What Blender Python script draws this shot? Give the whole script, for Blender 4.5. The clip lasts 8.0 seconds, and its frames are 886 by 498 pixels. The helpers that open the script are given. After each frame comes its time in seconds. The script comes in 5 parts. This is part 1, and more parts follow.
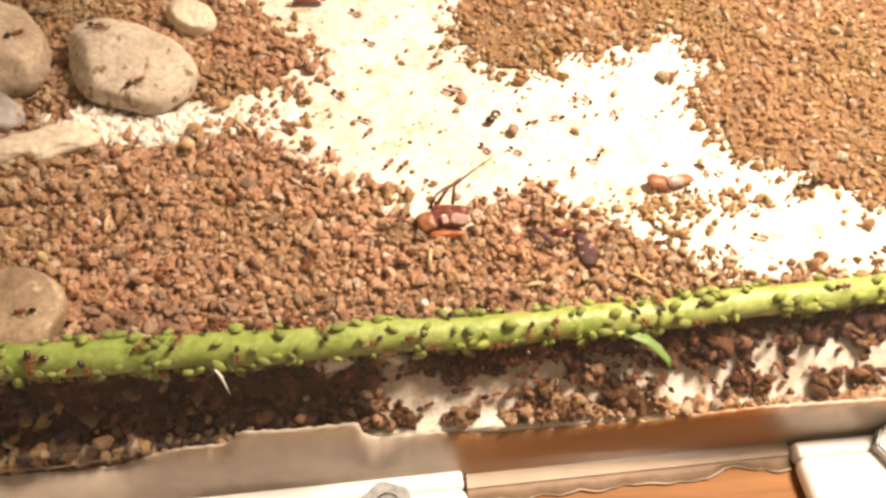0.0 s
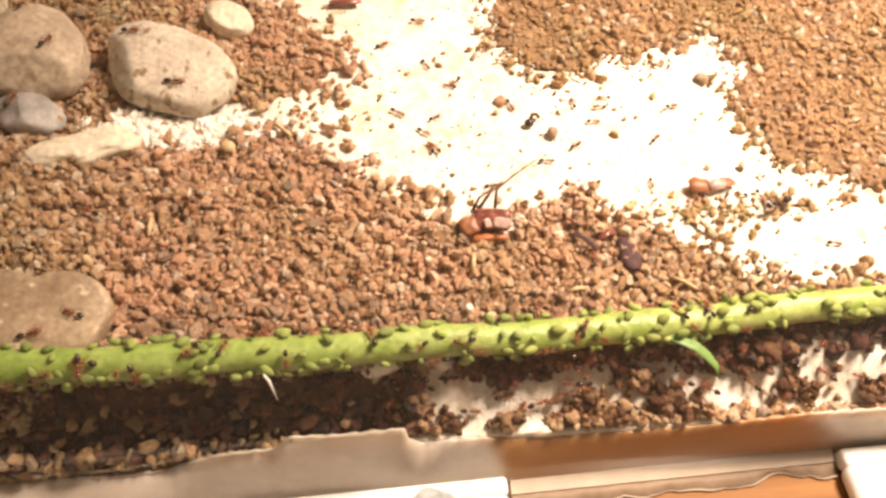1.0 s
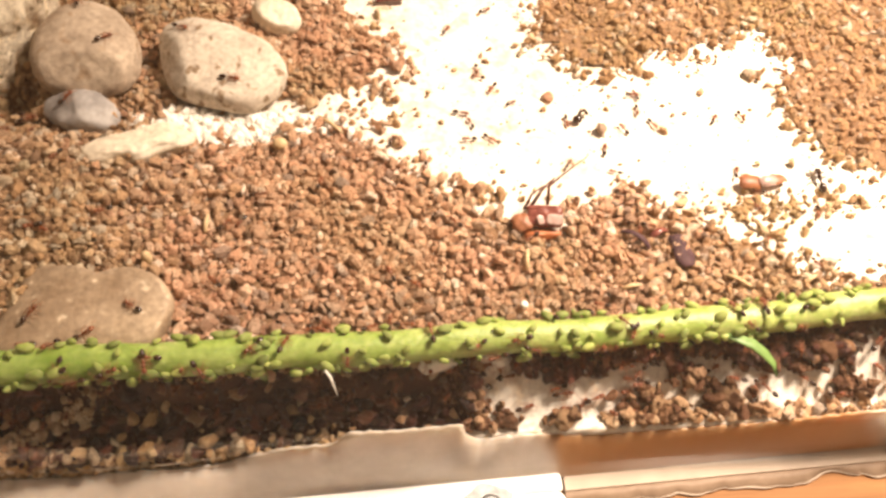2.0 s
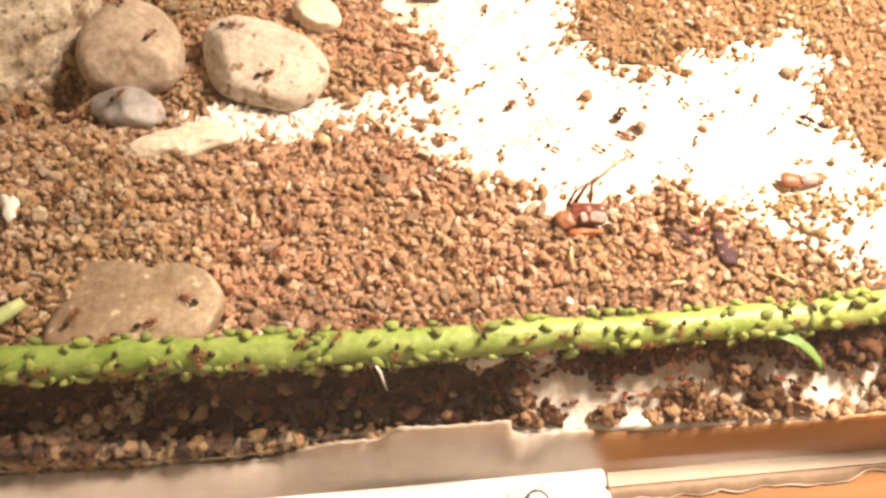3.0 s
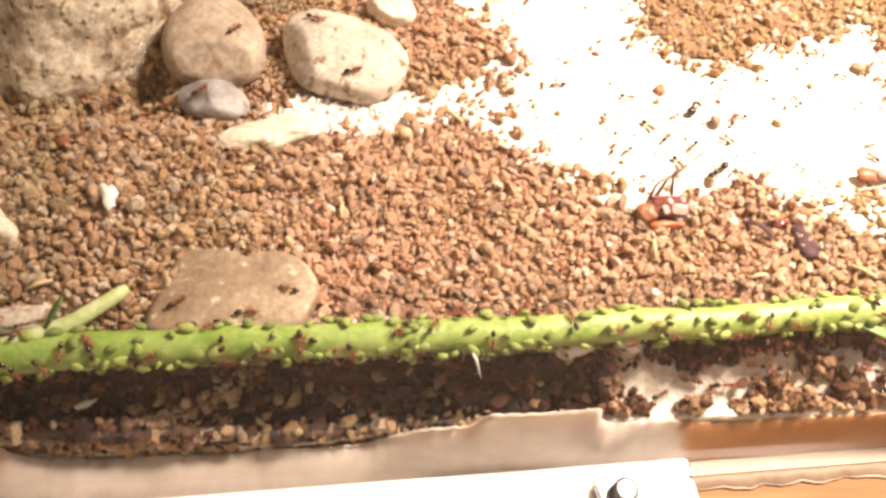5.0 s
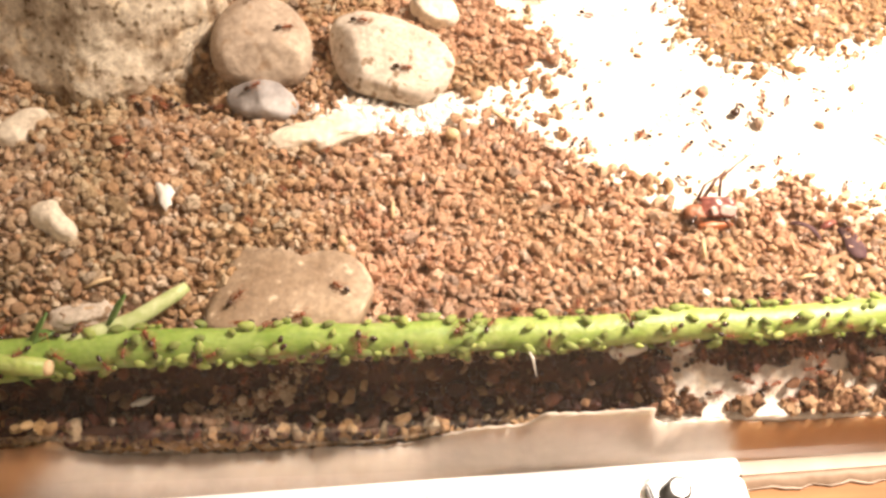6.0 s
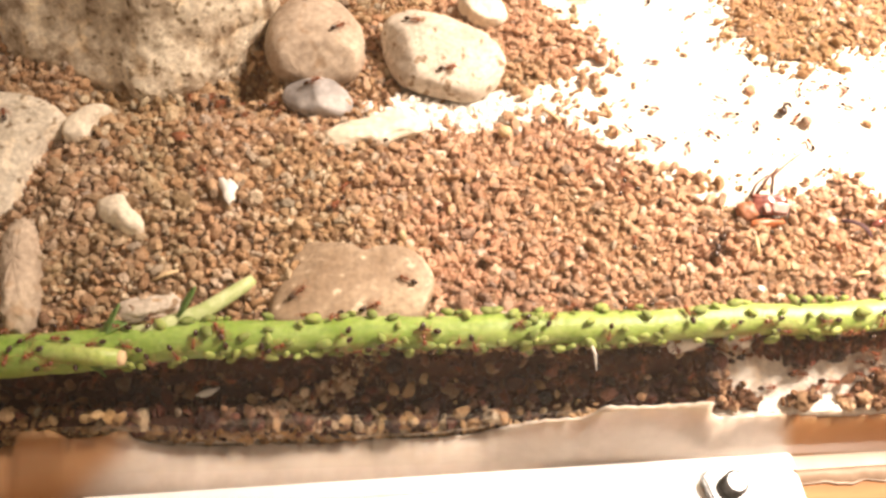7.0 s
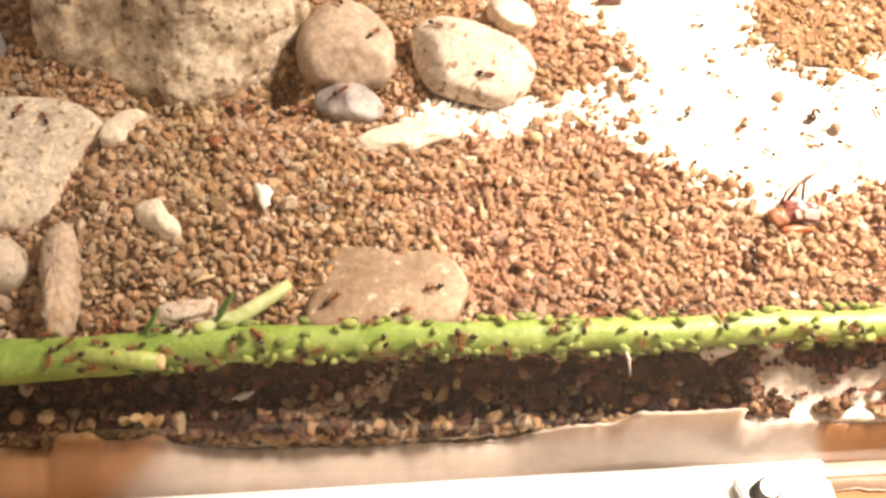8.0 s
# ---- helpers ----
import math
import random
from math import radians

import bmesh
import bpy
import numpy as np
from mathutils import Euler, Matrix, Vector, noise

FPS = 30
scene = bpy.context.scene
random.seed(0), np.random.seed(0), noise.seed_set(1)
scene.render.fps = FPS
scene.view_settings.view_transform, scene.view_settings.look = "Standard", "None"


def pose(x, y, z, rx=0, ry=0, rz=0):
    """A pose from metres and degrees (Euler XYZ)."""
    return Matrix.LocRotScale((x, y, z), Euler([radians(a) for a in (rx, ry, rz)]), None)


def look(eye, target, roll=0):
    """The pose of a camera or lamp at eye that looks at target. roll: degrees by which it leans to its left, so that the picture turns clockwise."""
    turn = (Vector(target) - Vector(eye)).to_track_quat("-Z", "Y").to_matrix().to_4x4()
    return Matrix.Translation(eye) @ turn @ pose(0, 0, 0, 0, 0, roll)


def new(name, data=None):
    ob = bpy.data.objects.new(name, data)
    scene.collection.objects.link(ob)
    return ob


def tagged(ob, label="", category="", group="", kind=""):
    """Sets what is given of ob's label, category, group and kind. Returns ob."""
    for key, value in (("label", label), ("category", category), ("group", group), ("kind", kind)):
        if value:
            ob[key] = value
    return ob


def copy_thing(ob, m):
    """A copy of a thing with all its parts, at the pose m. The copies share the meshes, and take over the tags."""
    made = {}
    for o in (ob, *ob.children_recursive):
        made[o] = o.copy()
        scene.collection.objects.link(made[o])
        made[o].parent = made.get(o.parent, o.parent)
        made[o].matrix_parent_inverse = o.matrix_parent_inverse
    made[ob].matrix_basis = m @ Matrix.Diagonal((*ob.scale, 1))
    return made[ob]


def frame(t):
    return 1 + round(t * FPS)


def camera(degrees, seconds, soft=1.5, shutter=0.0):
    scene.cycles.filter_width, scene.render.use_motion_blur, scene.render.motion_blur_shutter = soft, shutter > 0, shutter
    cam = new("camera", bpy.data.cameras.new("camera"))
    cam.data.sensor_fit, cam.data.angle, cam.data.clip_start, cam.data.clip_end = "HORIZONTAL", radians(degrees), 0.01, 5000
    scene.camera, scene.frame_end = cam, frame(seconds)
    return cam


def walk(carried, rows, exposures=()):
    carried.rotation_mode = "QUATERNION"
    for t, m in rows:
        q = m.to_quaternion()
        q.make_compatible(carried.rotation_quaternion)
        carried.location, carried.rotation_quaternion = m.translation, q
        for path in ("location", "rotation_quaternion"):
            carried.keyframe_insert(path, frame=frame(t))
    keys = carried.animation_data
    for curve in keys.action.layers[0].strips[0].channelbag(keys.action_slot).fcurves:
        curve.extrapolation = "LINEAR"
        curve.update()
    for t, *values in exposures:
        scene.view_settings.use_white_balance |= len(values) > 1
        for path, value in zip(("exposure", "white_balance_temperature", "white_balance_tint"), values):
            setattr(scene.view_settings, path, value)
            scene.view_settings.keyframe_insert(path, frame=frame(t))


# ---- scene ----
cam = camera(58.0, 8.0, 2.9)
METRES, EYE, TILT, LEAN, TURN = 0.055, 0.114, -55.0, -5.3, -5.8
ROWS = [
    (0.0, 0.0, 0.0, 0.0, 0.0, 0.0, 0.0),
    (0.5, -0.0511, 0.0259, 0.0092, 0.09, 0.16, -0.14),
    (1.0, -0.1112, 0.0146, 0.0116, 0.54, 0.02, -0.12),
    (1.5, -0.1744, 0.016, 0.0194, 1.02, -0.2, -0.15),
    (3.0, -0.3445, -0.0127, 0.0224, 2.15, -0.72, -0.45),
    (3.5, -0.3884, -0.0137, 0.0204, 2.38, -0.71, -0.48),
    (4.0, -0.4681, -0.0224, 0.0014, 2.55, -0.77, -0.59),
    (4.5, -0.5207, -0.0464, 0.0005, 2.75, -0.91, -0.72),
    (6.0, -0.7214, -0.0847, -0.0115, 3.19, -0.72, -1.0),
    (6.5, -0.8043, -0.0986, -0.0278, 3.42, -0.63, -1.11),
    (7.0, -0.8795, -0.126, -0.0349, 3.6, -0.59, -1.27),
    (7.5, -0.9195, -0.1352, -0.0329, 3.91, -0.52, -1.42),
    (8.0, -0.9541, -0.1463, -0.0231, 4.2, -0.53, -1.49),
]
walk(cam, [(t, pose(0, 0, EYE, TILT, LEAN, TURN) @ pose(METRES * x, METRES * y, METRES * z, 90 + pitch, roll, yaw)) for t, x, y, z, yaw, pitch, roll in ROWS],
     exposures=[(0.0, -0.48, 7050, 10), (1.5, -0.21, 6900, 10), (3.5, 0.05, 6700, 10), (4.5, 0.20, 6400, 10), (6.5, 0.35, 6450, 10), (8.0, 0.48, 6500, 10)])

# ---- world, lamp, exposure ----
world = bpy.data.worlds.new("room_light")
scene.world = world
world.use_nodes = True
world.node_tree.nodes["Background"].inputs[0].default_value = (1.0, 0.75, 0.56, 1)
world.node_tree.nodes["Background"].inputs[1].default_value = 0.38

lamp_data = bpy.data.lights.new("desk_lamp_light", "SPOT")
lamp_data.spot_size, lamp_data.spot_blend, lamp_data.shadow_soft_size = radians(87), 1.0, 0.044
lamp_data.energy, lamp_data.color = 14.6, (1.0, 0.83, 0.70)
lamp = new("desk_lamp_light", lamp_data)
lamp.matrix_world = look((0.164, 0.141, 0.252), (0.097, 0.088, 0.0))


# ---- materials ----
def material(name):
    m = bpy.data.materials.new(name)
    m.use_nodes = True
    nt = m.node_tree
    return m, nt, nt.nodes["Principled BSDF"]


def node(nt, kind, **values):
    n = nt.nodes.new(kind)
    for k, v in values.items():
        n.inputs[k].default_value = v
    return n


def ramp(nt, fac, stops):
    n = nt.nodes.new("ShaderNodeValToRGB")
    while len(n.color_ramp.elements) < len(stops):
        n.color_ramp.elements.new(0.5)
    for e, (p, c) in zip(n.color_ramp.elements, stops):
        e.position, e.color = p, (*c, 1)
    nt.links.new(fac, n.inputs[0])
    return n.outputs[0]


def noise_fac(nt, scale, detail=4.0, rough=0.6, coords="Object"):
    tc = nt.nodes.new("ShaderNodeTexCoord")
    n = node(nt, "ShaderNodeTexNoise", Scale=scale, Detail=detail, Roughness=rough)
    nt.links.new(tc.outputs[coords], n.inputs["Vector"])
    return n.outputs["Fac"]


def mix(nt, fac, a, b, how="MIX"):
    n = nt.nodes.new("ShaderNodeMix")
    n.data_type, n.blend_type = "RGBA", how
    for sock, v in ((n.inputs[0], fac), (n.inputs[6], a), (n.inputs[7], b)):
        if isinstance(v, (int, float)):
            sock.default_value = v
        elif isinstance(v, tuple):
            sock.default_value = (*v, 1)
        else:
            nt.links.new(v, sock)
    return n.outputs[2]


def bump(nt, bsdf, height, strength, distance):
    n = node(nt, "ShaderNodeBump", Strength=strength, Distance=distance)
    nt.links.new(height, n.inputs["Height"])
    nt.links.new(n.outputs[0], bsdf.inputs["Normal"])


def speckled(name, stops, scale, fine, rough=0.85, relief=0.0002, strength=0.6, specular=0.3):
    """A mineral or earthy surface: large patches, fine grain, relief."""
    m, nt, b = material(name)
    big = ramp(nt, noise_fac(nt, scale, 3), stops)
    grain = ramp(nt, noise_fac(nt, fine, 6, 0.75), [(0.3, (0.55, 0.52, 0.5)), (0.62, (1.25, 1.22, 1.18))])
    nt.links.new(mix(nt, 0.8, big, grain, "MULTIPLY"), b.inputs["Base Color"])
    b.inputs["Roughness"].default_value = rough
    b.inputs["Specular IOR Level"].default_value = specular
    bump(nt, b, noise_fac(nt, fine * 0.7, 5, 0.7), strength, relief)
    return m


def granule_material(name, stops):
    """Each grain has its own tint from a clay palette."""
    m, nt, b = material(name)
    geo, info = nt.nodes.new("ShaderNodeNewGeometry"), nt.nodes.new("ShaderNodeObjectInfo")
    add = nt.nodes.new("ShaderNodeMath")
    add.operation = "ADD"
    nt.links.new(geo.outputs["Random Per Island"], add.inputs[0])
    nt.links.new(info.outputs["Random"], add.inputs[1])
    fr = nt.nodes.new("ShaderNodeMath")
    fr.operation = "FRACT"
    nt.links.new(add.outputs[0], fr.inputs[0])
    tint = ramp(nt, fr.outputs[0], stops)
    grain = ramp(nt, noise_fac(nt, 2600, 4, 0.7), [(0.32, (0.62, 0.6, 0.58)), (0.65, (1.2, 1.18, 1.15))])
    drift = node(nt, "ShaderNodeTexNoise", Scale=38.0, Detail=2.0, Roughness=0.5)
    nt.links.new(geo.outputs["Position"], drift.inputs["Vector"])
    tint = mix(nt, 1.0, tint, ramp(nt, drift.outputs["Fac"], [(0.36, (0.92, 0.94, 0.85)), (0.62, (1.12, 1.07, 1.10))]), "MULTIPLY")
    nt.links.new(mix(nt, 1.0, tint, grain, "MULTIPLY"), b.inputs["Base Color"])
    b.inputs["Roughness"].default_value = 0.9
    b.inputs["Specular IOR Level"].default_value = 0.2
    bump(nt, b, noise_fac(nt, 2600, 5, 0.75), 1.0, 0.0004)
    return m


CLAY = [(0.0, (0.496, 0.285, 0.176)), (0.16, (0.582, 0.351, 0.220)), (0.3, (0.423, 0.245, 0.152)), (0.45, (0.634, 0.406, 0.269)), (0.55, (0.381, 0.235, 0.152)),
        (0.66, (0.570, 0.384, 0.256)), (0.78, (0.676, 0.479, 0.336)), (0.88, (0.476, 0.329, 0.233)), (0.955, (0.265, 0.190, 0.146)), (0.98, (0.740, 0.612, 0.488))]
TAN = [(0.0, (0.391, 0.238, 0.121)), (0.25, (0.451, 0.285, 0.151)), (0.5, (0.325, 0.190, 0.098)), (0.7, (0.488, 0.336, 0.197)),
       (0.85, (0.244, 0.154, 0.087)), (0.93, (0.60, 0.50, 0.39))]
m_granule = granule_material("fired_clay_granule", CLAY)
m_granule_brown = granule_material("brown_clay_granule", [(0.0, (0.44, 0.262, 0.142)), (0.16, (0.54, 0.348, 0.205)), (0.31, (0.34, 0.215, 0.128)), (0.45, (0.60, 0.42, 0.262)), (0.59, (0.225, 0.140, 0.092)), (0.67, (0.48, 0.296, 0.168)), (0.80, (0.64, 0.485, 0.335)), (0.91, (0.38, 0.315, 0.25)), (0.96, (0.70, 0.57, 0.43))])
m_granule_tan = granule_material("tan_clay_granule", TAN)
# damp soil's own dark tone, deepened in the colour for the stem's shade
m_damp_shaded = granule_material("shade_darkened_damp_granule", [(0.0, (0.083, 0.022, 0.013)), (0.2, (0.024, 0.007, 0.005)), (0.4, (0.150, 0.042, 0.023)), (0.55, (0.015, 0.006, 0.005)), (0.68, (0.205, 0.080, 0.042)), (0.82, (0.034, 0.012, 0.008)), (0.95, (0.252, 0.141, 0.078))])
m_clump = granule_material("dark_brown_granule", [(0.0, (0.17, 0.084, 0.047)), (0.25, (0.095, 0.044, 0.026)), (0.5, (0.26, 0.138, 0.078)), (0.75, (0.120, 0.058, 0.034)), (0.92, (0.42, 0.27, 0.165))])
m_ochre = granule_material("ochre_granule", [(0.0, (0.58, 0.36, 0.16)), (0.3, (0.40, 0.27, 0.16)), (0.5, (0.64, 0.44, 0.24)), (0.7, (0.33, 0.255, 0.19)), (0.85, (0.52, 0.40, 0.27))])
m_damp_shaded.node_tree.nodes["Principled BSDF"].inputs["Roughness"].default_value = 0.38
m_damp_shaded.node_tree.nodes["Principled BSDF"].inputs["Specular IOR Level"].default_value = 0.5
m_gravel = granule_material("tan_gravel_grain", [(0.0, (0.50, 0.37, 0.23)), (0.22, (0.38, 0.27, 0.165)), (0.42, (0.60, 0.47, 0.32)), (0.58, (0.13, 0.09, 0.06)), (0.68, (0.45, 0.31, 0.19)), (0.84, (0.30, 0.22, 0.15)), (0.94, (0.66, 0.55, 0.40))])
m_crumb = granule_material("pale_clay_crumb", [(0.0, (0.57, 0.38, 0.22)), (0.4, (0.47, 0.29, 0.16)), (0.7, (0.64, 0.47, 0.30)), (0.95, (0.34, 0.21, 0.12))])
m_crust = granule_material("damp_plaster_crust", [(0.0, (0.50, 0.37, 0.24)), (0.3, (0.36, 0.24, 0.15)), (0.6, (0.60, 0.48, 0.34)), (0.9, (0.25, 0.15, 0.09))])
m_dust = speckled("clay_dust", [(0.3, (0.17, 0.095, 0.05)), (0.7, (0.28, 0.165, 0.09))], 120, 1500, relief=0.0006, strength=0.9)
# bed of the channel: damp brown, with shade below the stem painted in
m_damp_soil_shaded = speckled("shade_darkened_damp_soil", [(0.3, (0.03, 0.014, 0.010)), (0.7, (0.085, 0.036, 0.020))], 120, 1500, relief=0.0006, strength=0.9)
m_plaster = speckled("white_plaster", [(0.3, (0.66, 0.60, 0.52)), (0.7, (0.82, 0.78, 0.72))], 60, 700, rough=0.8, relief=0.0002)
nt, bsdf = m_plaster.node_tree, m_plaster.node_tree.nodes["Principled BSDF"]
stain = ramp(nt, noise_fac(nt, 190, 5, 0.7), [(0.52, (1.0, 1.0, 1.0)), (0.68, (0.80, 0.62, 0.42))])
nt.links.new(mix(nt, 0.8, bsdf.inputs["Base Color"].links[0].from_socket, stain, "MULTIPLY"), bsdf.inputs["Base Color"])
m_stone_pale = speckled("pale_river_stone", [(0.3, (0.45, 0.38, 0.31)), (0.65, (0.62, 0.55, 0.46))], 160, 900)
m_stone_tan = speckled("tan_river_stone", [(0.3, (0.33, 0.255, 0.19)), (0.65, (0.53, 0.43, 0.335))], 150, 900, relief=0.0004, strength=0.9)
m_stone_grey = speckled("grey_quartz", [(0.3, (0.22, 0.20, 0.195)), (0.65, (0.40, 0.375, 0.36))], 150, 500, rough=0.55, relief=0.0001)
m_stone_flecked = speckled("flecked_brown_stone", [(0.3, (0.24, 0.165, 0.105)), (0.5, (0.34, 0.25, 0.17)), (0.68, (0.45, 0.345, 0.245))], 140, 900, rough=0.55, relief=0.0003)
nt, bsdf = m_stone_flecked.node_tree, m_stone_flecked.node_tree.nodes["Principled BSDF"]
fleck = ramp(nt, noise_fac(nt, 520, 3, 0.6), [(0.60, (0.0, 0.0, 0.0)), (0.70, (0.30, 0.26, 0.20))])
nt.links.new(mix(nt, 1.0, bsdf.inputs["Base Color"].links[0].from_socket, fleck, "ADD"), bsdf.inputs["Base Color"])
m_stone_cream = speckled("cream_sandstone", [(0.3, (0.64, 0.56, 0.44)), (0.65, (0.77, 0.69, 0.57))], 90, 800)
m_rock = speckled("granite_rock", [(0.30, (0.25, 0.17, 0.105)), (0.44, (0.54, 0.445, 0.33)), (0.60, (0.82, 0.73, 0.58))], 230, 1900, relief=0.0006, strength=1.0)
m_rock_white = speckled("white_speckled_rock", [(0.25, (0.50, 0.43, 0.33)), (0.55, (0.74, 0.67, 0.56))], 260, 1100, relief=0.0006, strength=1.0)


def pitted(m, scale, low, high, tone, strength=0.9):
    """Adds small dark hollows, or pale crystals, to a stone."""
    nt, b = m.node_tree, m.node_tree.nodes["Principled BSDF"]
    spots = ramp(nt, noise_fac(nt, scale, 2, 0.5), [(low, (1.0, 1.0, 1.0)), (high, tone)])
    nt.links.new(mix(nt, strength, b.inputs["Base Color"].links[0].from_socket, spots, "MULTIPLY"), b.inputs["Base Color"])


pitted(m_rock, 620, 0.60, 0.68, (0.30, 0.24, 0.17))
pitted(m_rock, 260, 0.54, 0.66, (1.35, 1.3, 1.2))
pitted(m_rock_white, 700, 0.60, 0.67, (0.38, 0.31, 0.24))
pitted(m_rock_white, 300, 0.52, 0.64, (1.3, 1.26, 1.2))
pitted(m_stone_pale, 420, 0.60, 0.66, (0.40, 0.30, 0.21))
pitted(m_stone_tan, 330, 0.60, 0.72, (0.72, 0.62, 0.52))


def stem_material():
    m, nt, b = material("green_stem_skin")
    patches = ramp(nt, noise_fac(nt, 420, 4, 0.65), [(0.38, (0.72, 0.8, 0.6)), (0.62, (1.12, 1.1, 1.1))])
    big = ramp(nt, noise_fac(nt, 130, 3), [(0.3, (0.30, 0.375, 0.085)), (0.7, (0.46, 0.50, 0.20))])
    fine = ramp(nt, noise_fac(nt, 1200, 4), [(0.3, (0.75, 0.8, 0.7)), (0.7, (1.15, 1.12, 1.1))])
    # the colour turns darker and greener towards the thicker end of the stem
    axes = nt.nodes.new("ShaderNodeSeparateXYZ")
    nt.links.new(nt.nodes.new("ShaderNodeTexCoord").outputs["Generated"], axes.inputs[0])
    end_tone = ramp(nt, axes.outputs[0], [(0.15, (0.62, 0.78, 0.50)), (0.75, (1.0, 1.0, 1.0))])
    skin = mix(nt, 0.8, mix(nt, 0.9, big, fine, "MULTIPLY"), patches, "MULTIPLY")
    nt.links.new(mix(nt, 1.0, skin, end_tone, "MULTIPLY"), b.inputs["Base Color"])
    b.inputs["Roughness"].default_value = 0.42
    b.inputs["Subsurface Weight"].default_value = 0.25
    b.inputs["Subsurface Radius"].default_value = (0.5, 1.0, 0.2)
    b.inputs["Subsurface Scale"].default_value = 0.0012
    bump(nt, b, noise_fac(nt, 1100, 4), 0.6, 0.0003)
    return m


def smooth_material(name, dark, light, rough, scale=900.0, metal=0.0, specular=0.5, by_object=False):
    m, nt, b = material(name)
    col = ramp(nt, noise_fac(nt, scale, 3), [(0.3, dark), (0.7, light)])
    if by_object:
        info = nt.nodes.new("ShaderNodeObjectInfo")
        vary = ramp(nt, info.outputs["Random"], [(0.0, (0.62, 0.64, 0.6)), (1.0, (1.25, 1.2, 1.15))])
        col = mix(nt, 1.0, col, vary, "MULTIPLY")
    nt.links.new(col, b.inputs["Base Color"])
    b.inputs["Roughness"].default_value, b.inputs["Metallic"].default_value = rough, metal
    b.inputs["Specular IOR Level"].default_value = specular
    return m


m_stem = stem_material()
m_twig = smooth_material("pale_green_twig", (0.36, 0.43, 0.15), (0.56, 0.60, 0.32), 0.5, 500)
m_leaf = smooth_material("green_leaflet", (0.10, 0.19, 0.04), (0.17, 0.28, 0.07), 0.5)
m_aphid = smooth_material("aphid_green", (0.185, 0.235, 0.052), (0.285, 0.325, 0.095), 0.75, by_object=True)
aphid_skin = m_aphid.node_tree.nodes["Principled BSDF"]
aphid_skin.inputs["Subsurface Weight"].default_value = 0.4
aphid_skin.inputs["Subsurface Radius"].default_value = (0.6, 1.0, 0.25)
aphid_skin.inputs["Subsurface Scale"].default_value = 0.0009
m_ant = smooth_material("red_brown_chitin", (0.15, 0.042, 0.015), (0.27, 0.08, 0.027), 0.3, by_object=True)
m_ant_dark = smooth_material("dark_chitin", (0.02, 0.010, 0.006), (0.055, 0.022, 0.010), 0.22)
m_ant_leg = smooth_material("amber_chitin", (0.22, 0.08, 0.03), (0.33, 0.13, 0.05), 0.4)
m_shell = smooth_material("dark_red_chitin", (0.10, 0.026, 0.022), (0.27, 0.085, 0.06), 0.22, 500)
m_leg_dark = smooth_material("dark_brown_leg", (0.05, 0.02, 0.012), (0.12, 0.045, 0.025), 0.35, 500)
m_pinkish_pale = smooth_material("pinkish_pale", (0.36, 0.22, 0.19), (0.58, 0.42, 0.37), 0.22, 600)
m_amber = smooth_material("amber_shell", (0.34, 0.085, 0.028), (0.46, 0.16, 0.055), 0.4, 500)
m_black = smooth_material("blackish_husk", (0.04, 0.02, 0.022), (0.10, 0.05, 0.055), 0.7, 500, specular=0.2)
m_brown_amber = smooth_material("brown_amber_shell", (0.19, 0.065, 0.03), (0.36, 0.14, 0.06), 0.5, 500)
m_straw = smooth_material("dry_straw", (0.50, 0.34, 0.17), (0.66, 0.50, 0.30), 0.7, 700)
m_chalk = smooth_material("chalky_white", (0.74, 0.69, 0.61), (0.86, 0.82, 0.75), 0.8, 800)
m_tube = smooth_material("milky_plastic", (0.30, 0.30, 0.31), (0.42, 0.42, 0.42), 0.15, 100)
m_nut = smooth_material("dull_zinc_nut", (0.17, 0.172, 0.17), (0.34, 0.34, 0.33), 0.5, 700, metal=0.7)
m_plastic = smooth_material("white_printed_plastic", (0.78, 0.76, 0.72), (0.84, 0.82, 0.79), 0.35, 200)
bsdf = m_plastic.node_tree.nodes["Principled BSDF"]
bsdf.inputs["Subsurface Weight"].default_value = 0.6
bsdf.inputs["Subsurface Radius"].default_value = (1.0, 0.9, 0.8)
bsdf.inputs["Subsurface Scale"].default_value = 0.003
m_zinc = smooth_material("zinc_plated_steel", (0.10, 0.104, 0.104), (0.30, 0.30, 0.295), 0.42, 900, metal=0.9)


def wood_material():
    m, nt, b = material("varnished_table_wood")
    tc = nt.nodes.new("ShaderNodeTexCoord")
    mp = node(nt, "ShaderNodeMapping", Scale=(12, 160, 30))
    nt.links.new(tc.outputs["Object"], mp.inputs["Vector"])
    n = node(nt, "ShaderNodeTexNoise", Scale=2.5, Detail=6.0, Roughness=0.65)
    nt.links.new(mp.outputs[0], n.inputs["Vector"])
    nt.links.new(ramp(nt, n.outputs["Fac"], [(0.3, (0.22, 0.095, 0.03)), (0.7, (0.36, 0.17, 0.06))]), b.inputs["Base Color"])
    b.inputs["Specular IOR Level"].default_value = 0.2
    b.inputs["Roughness"].default_value = 0.6
    return m


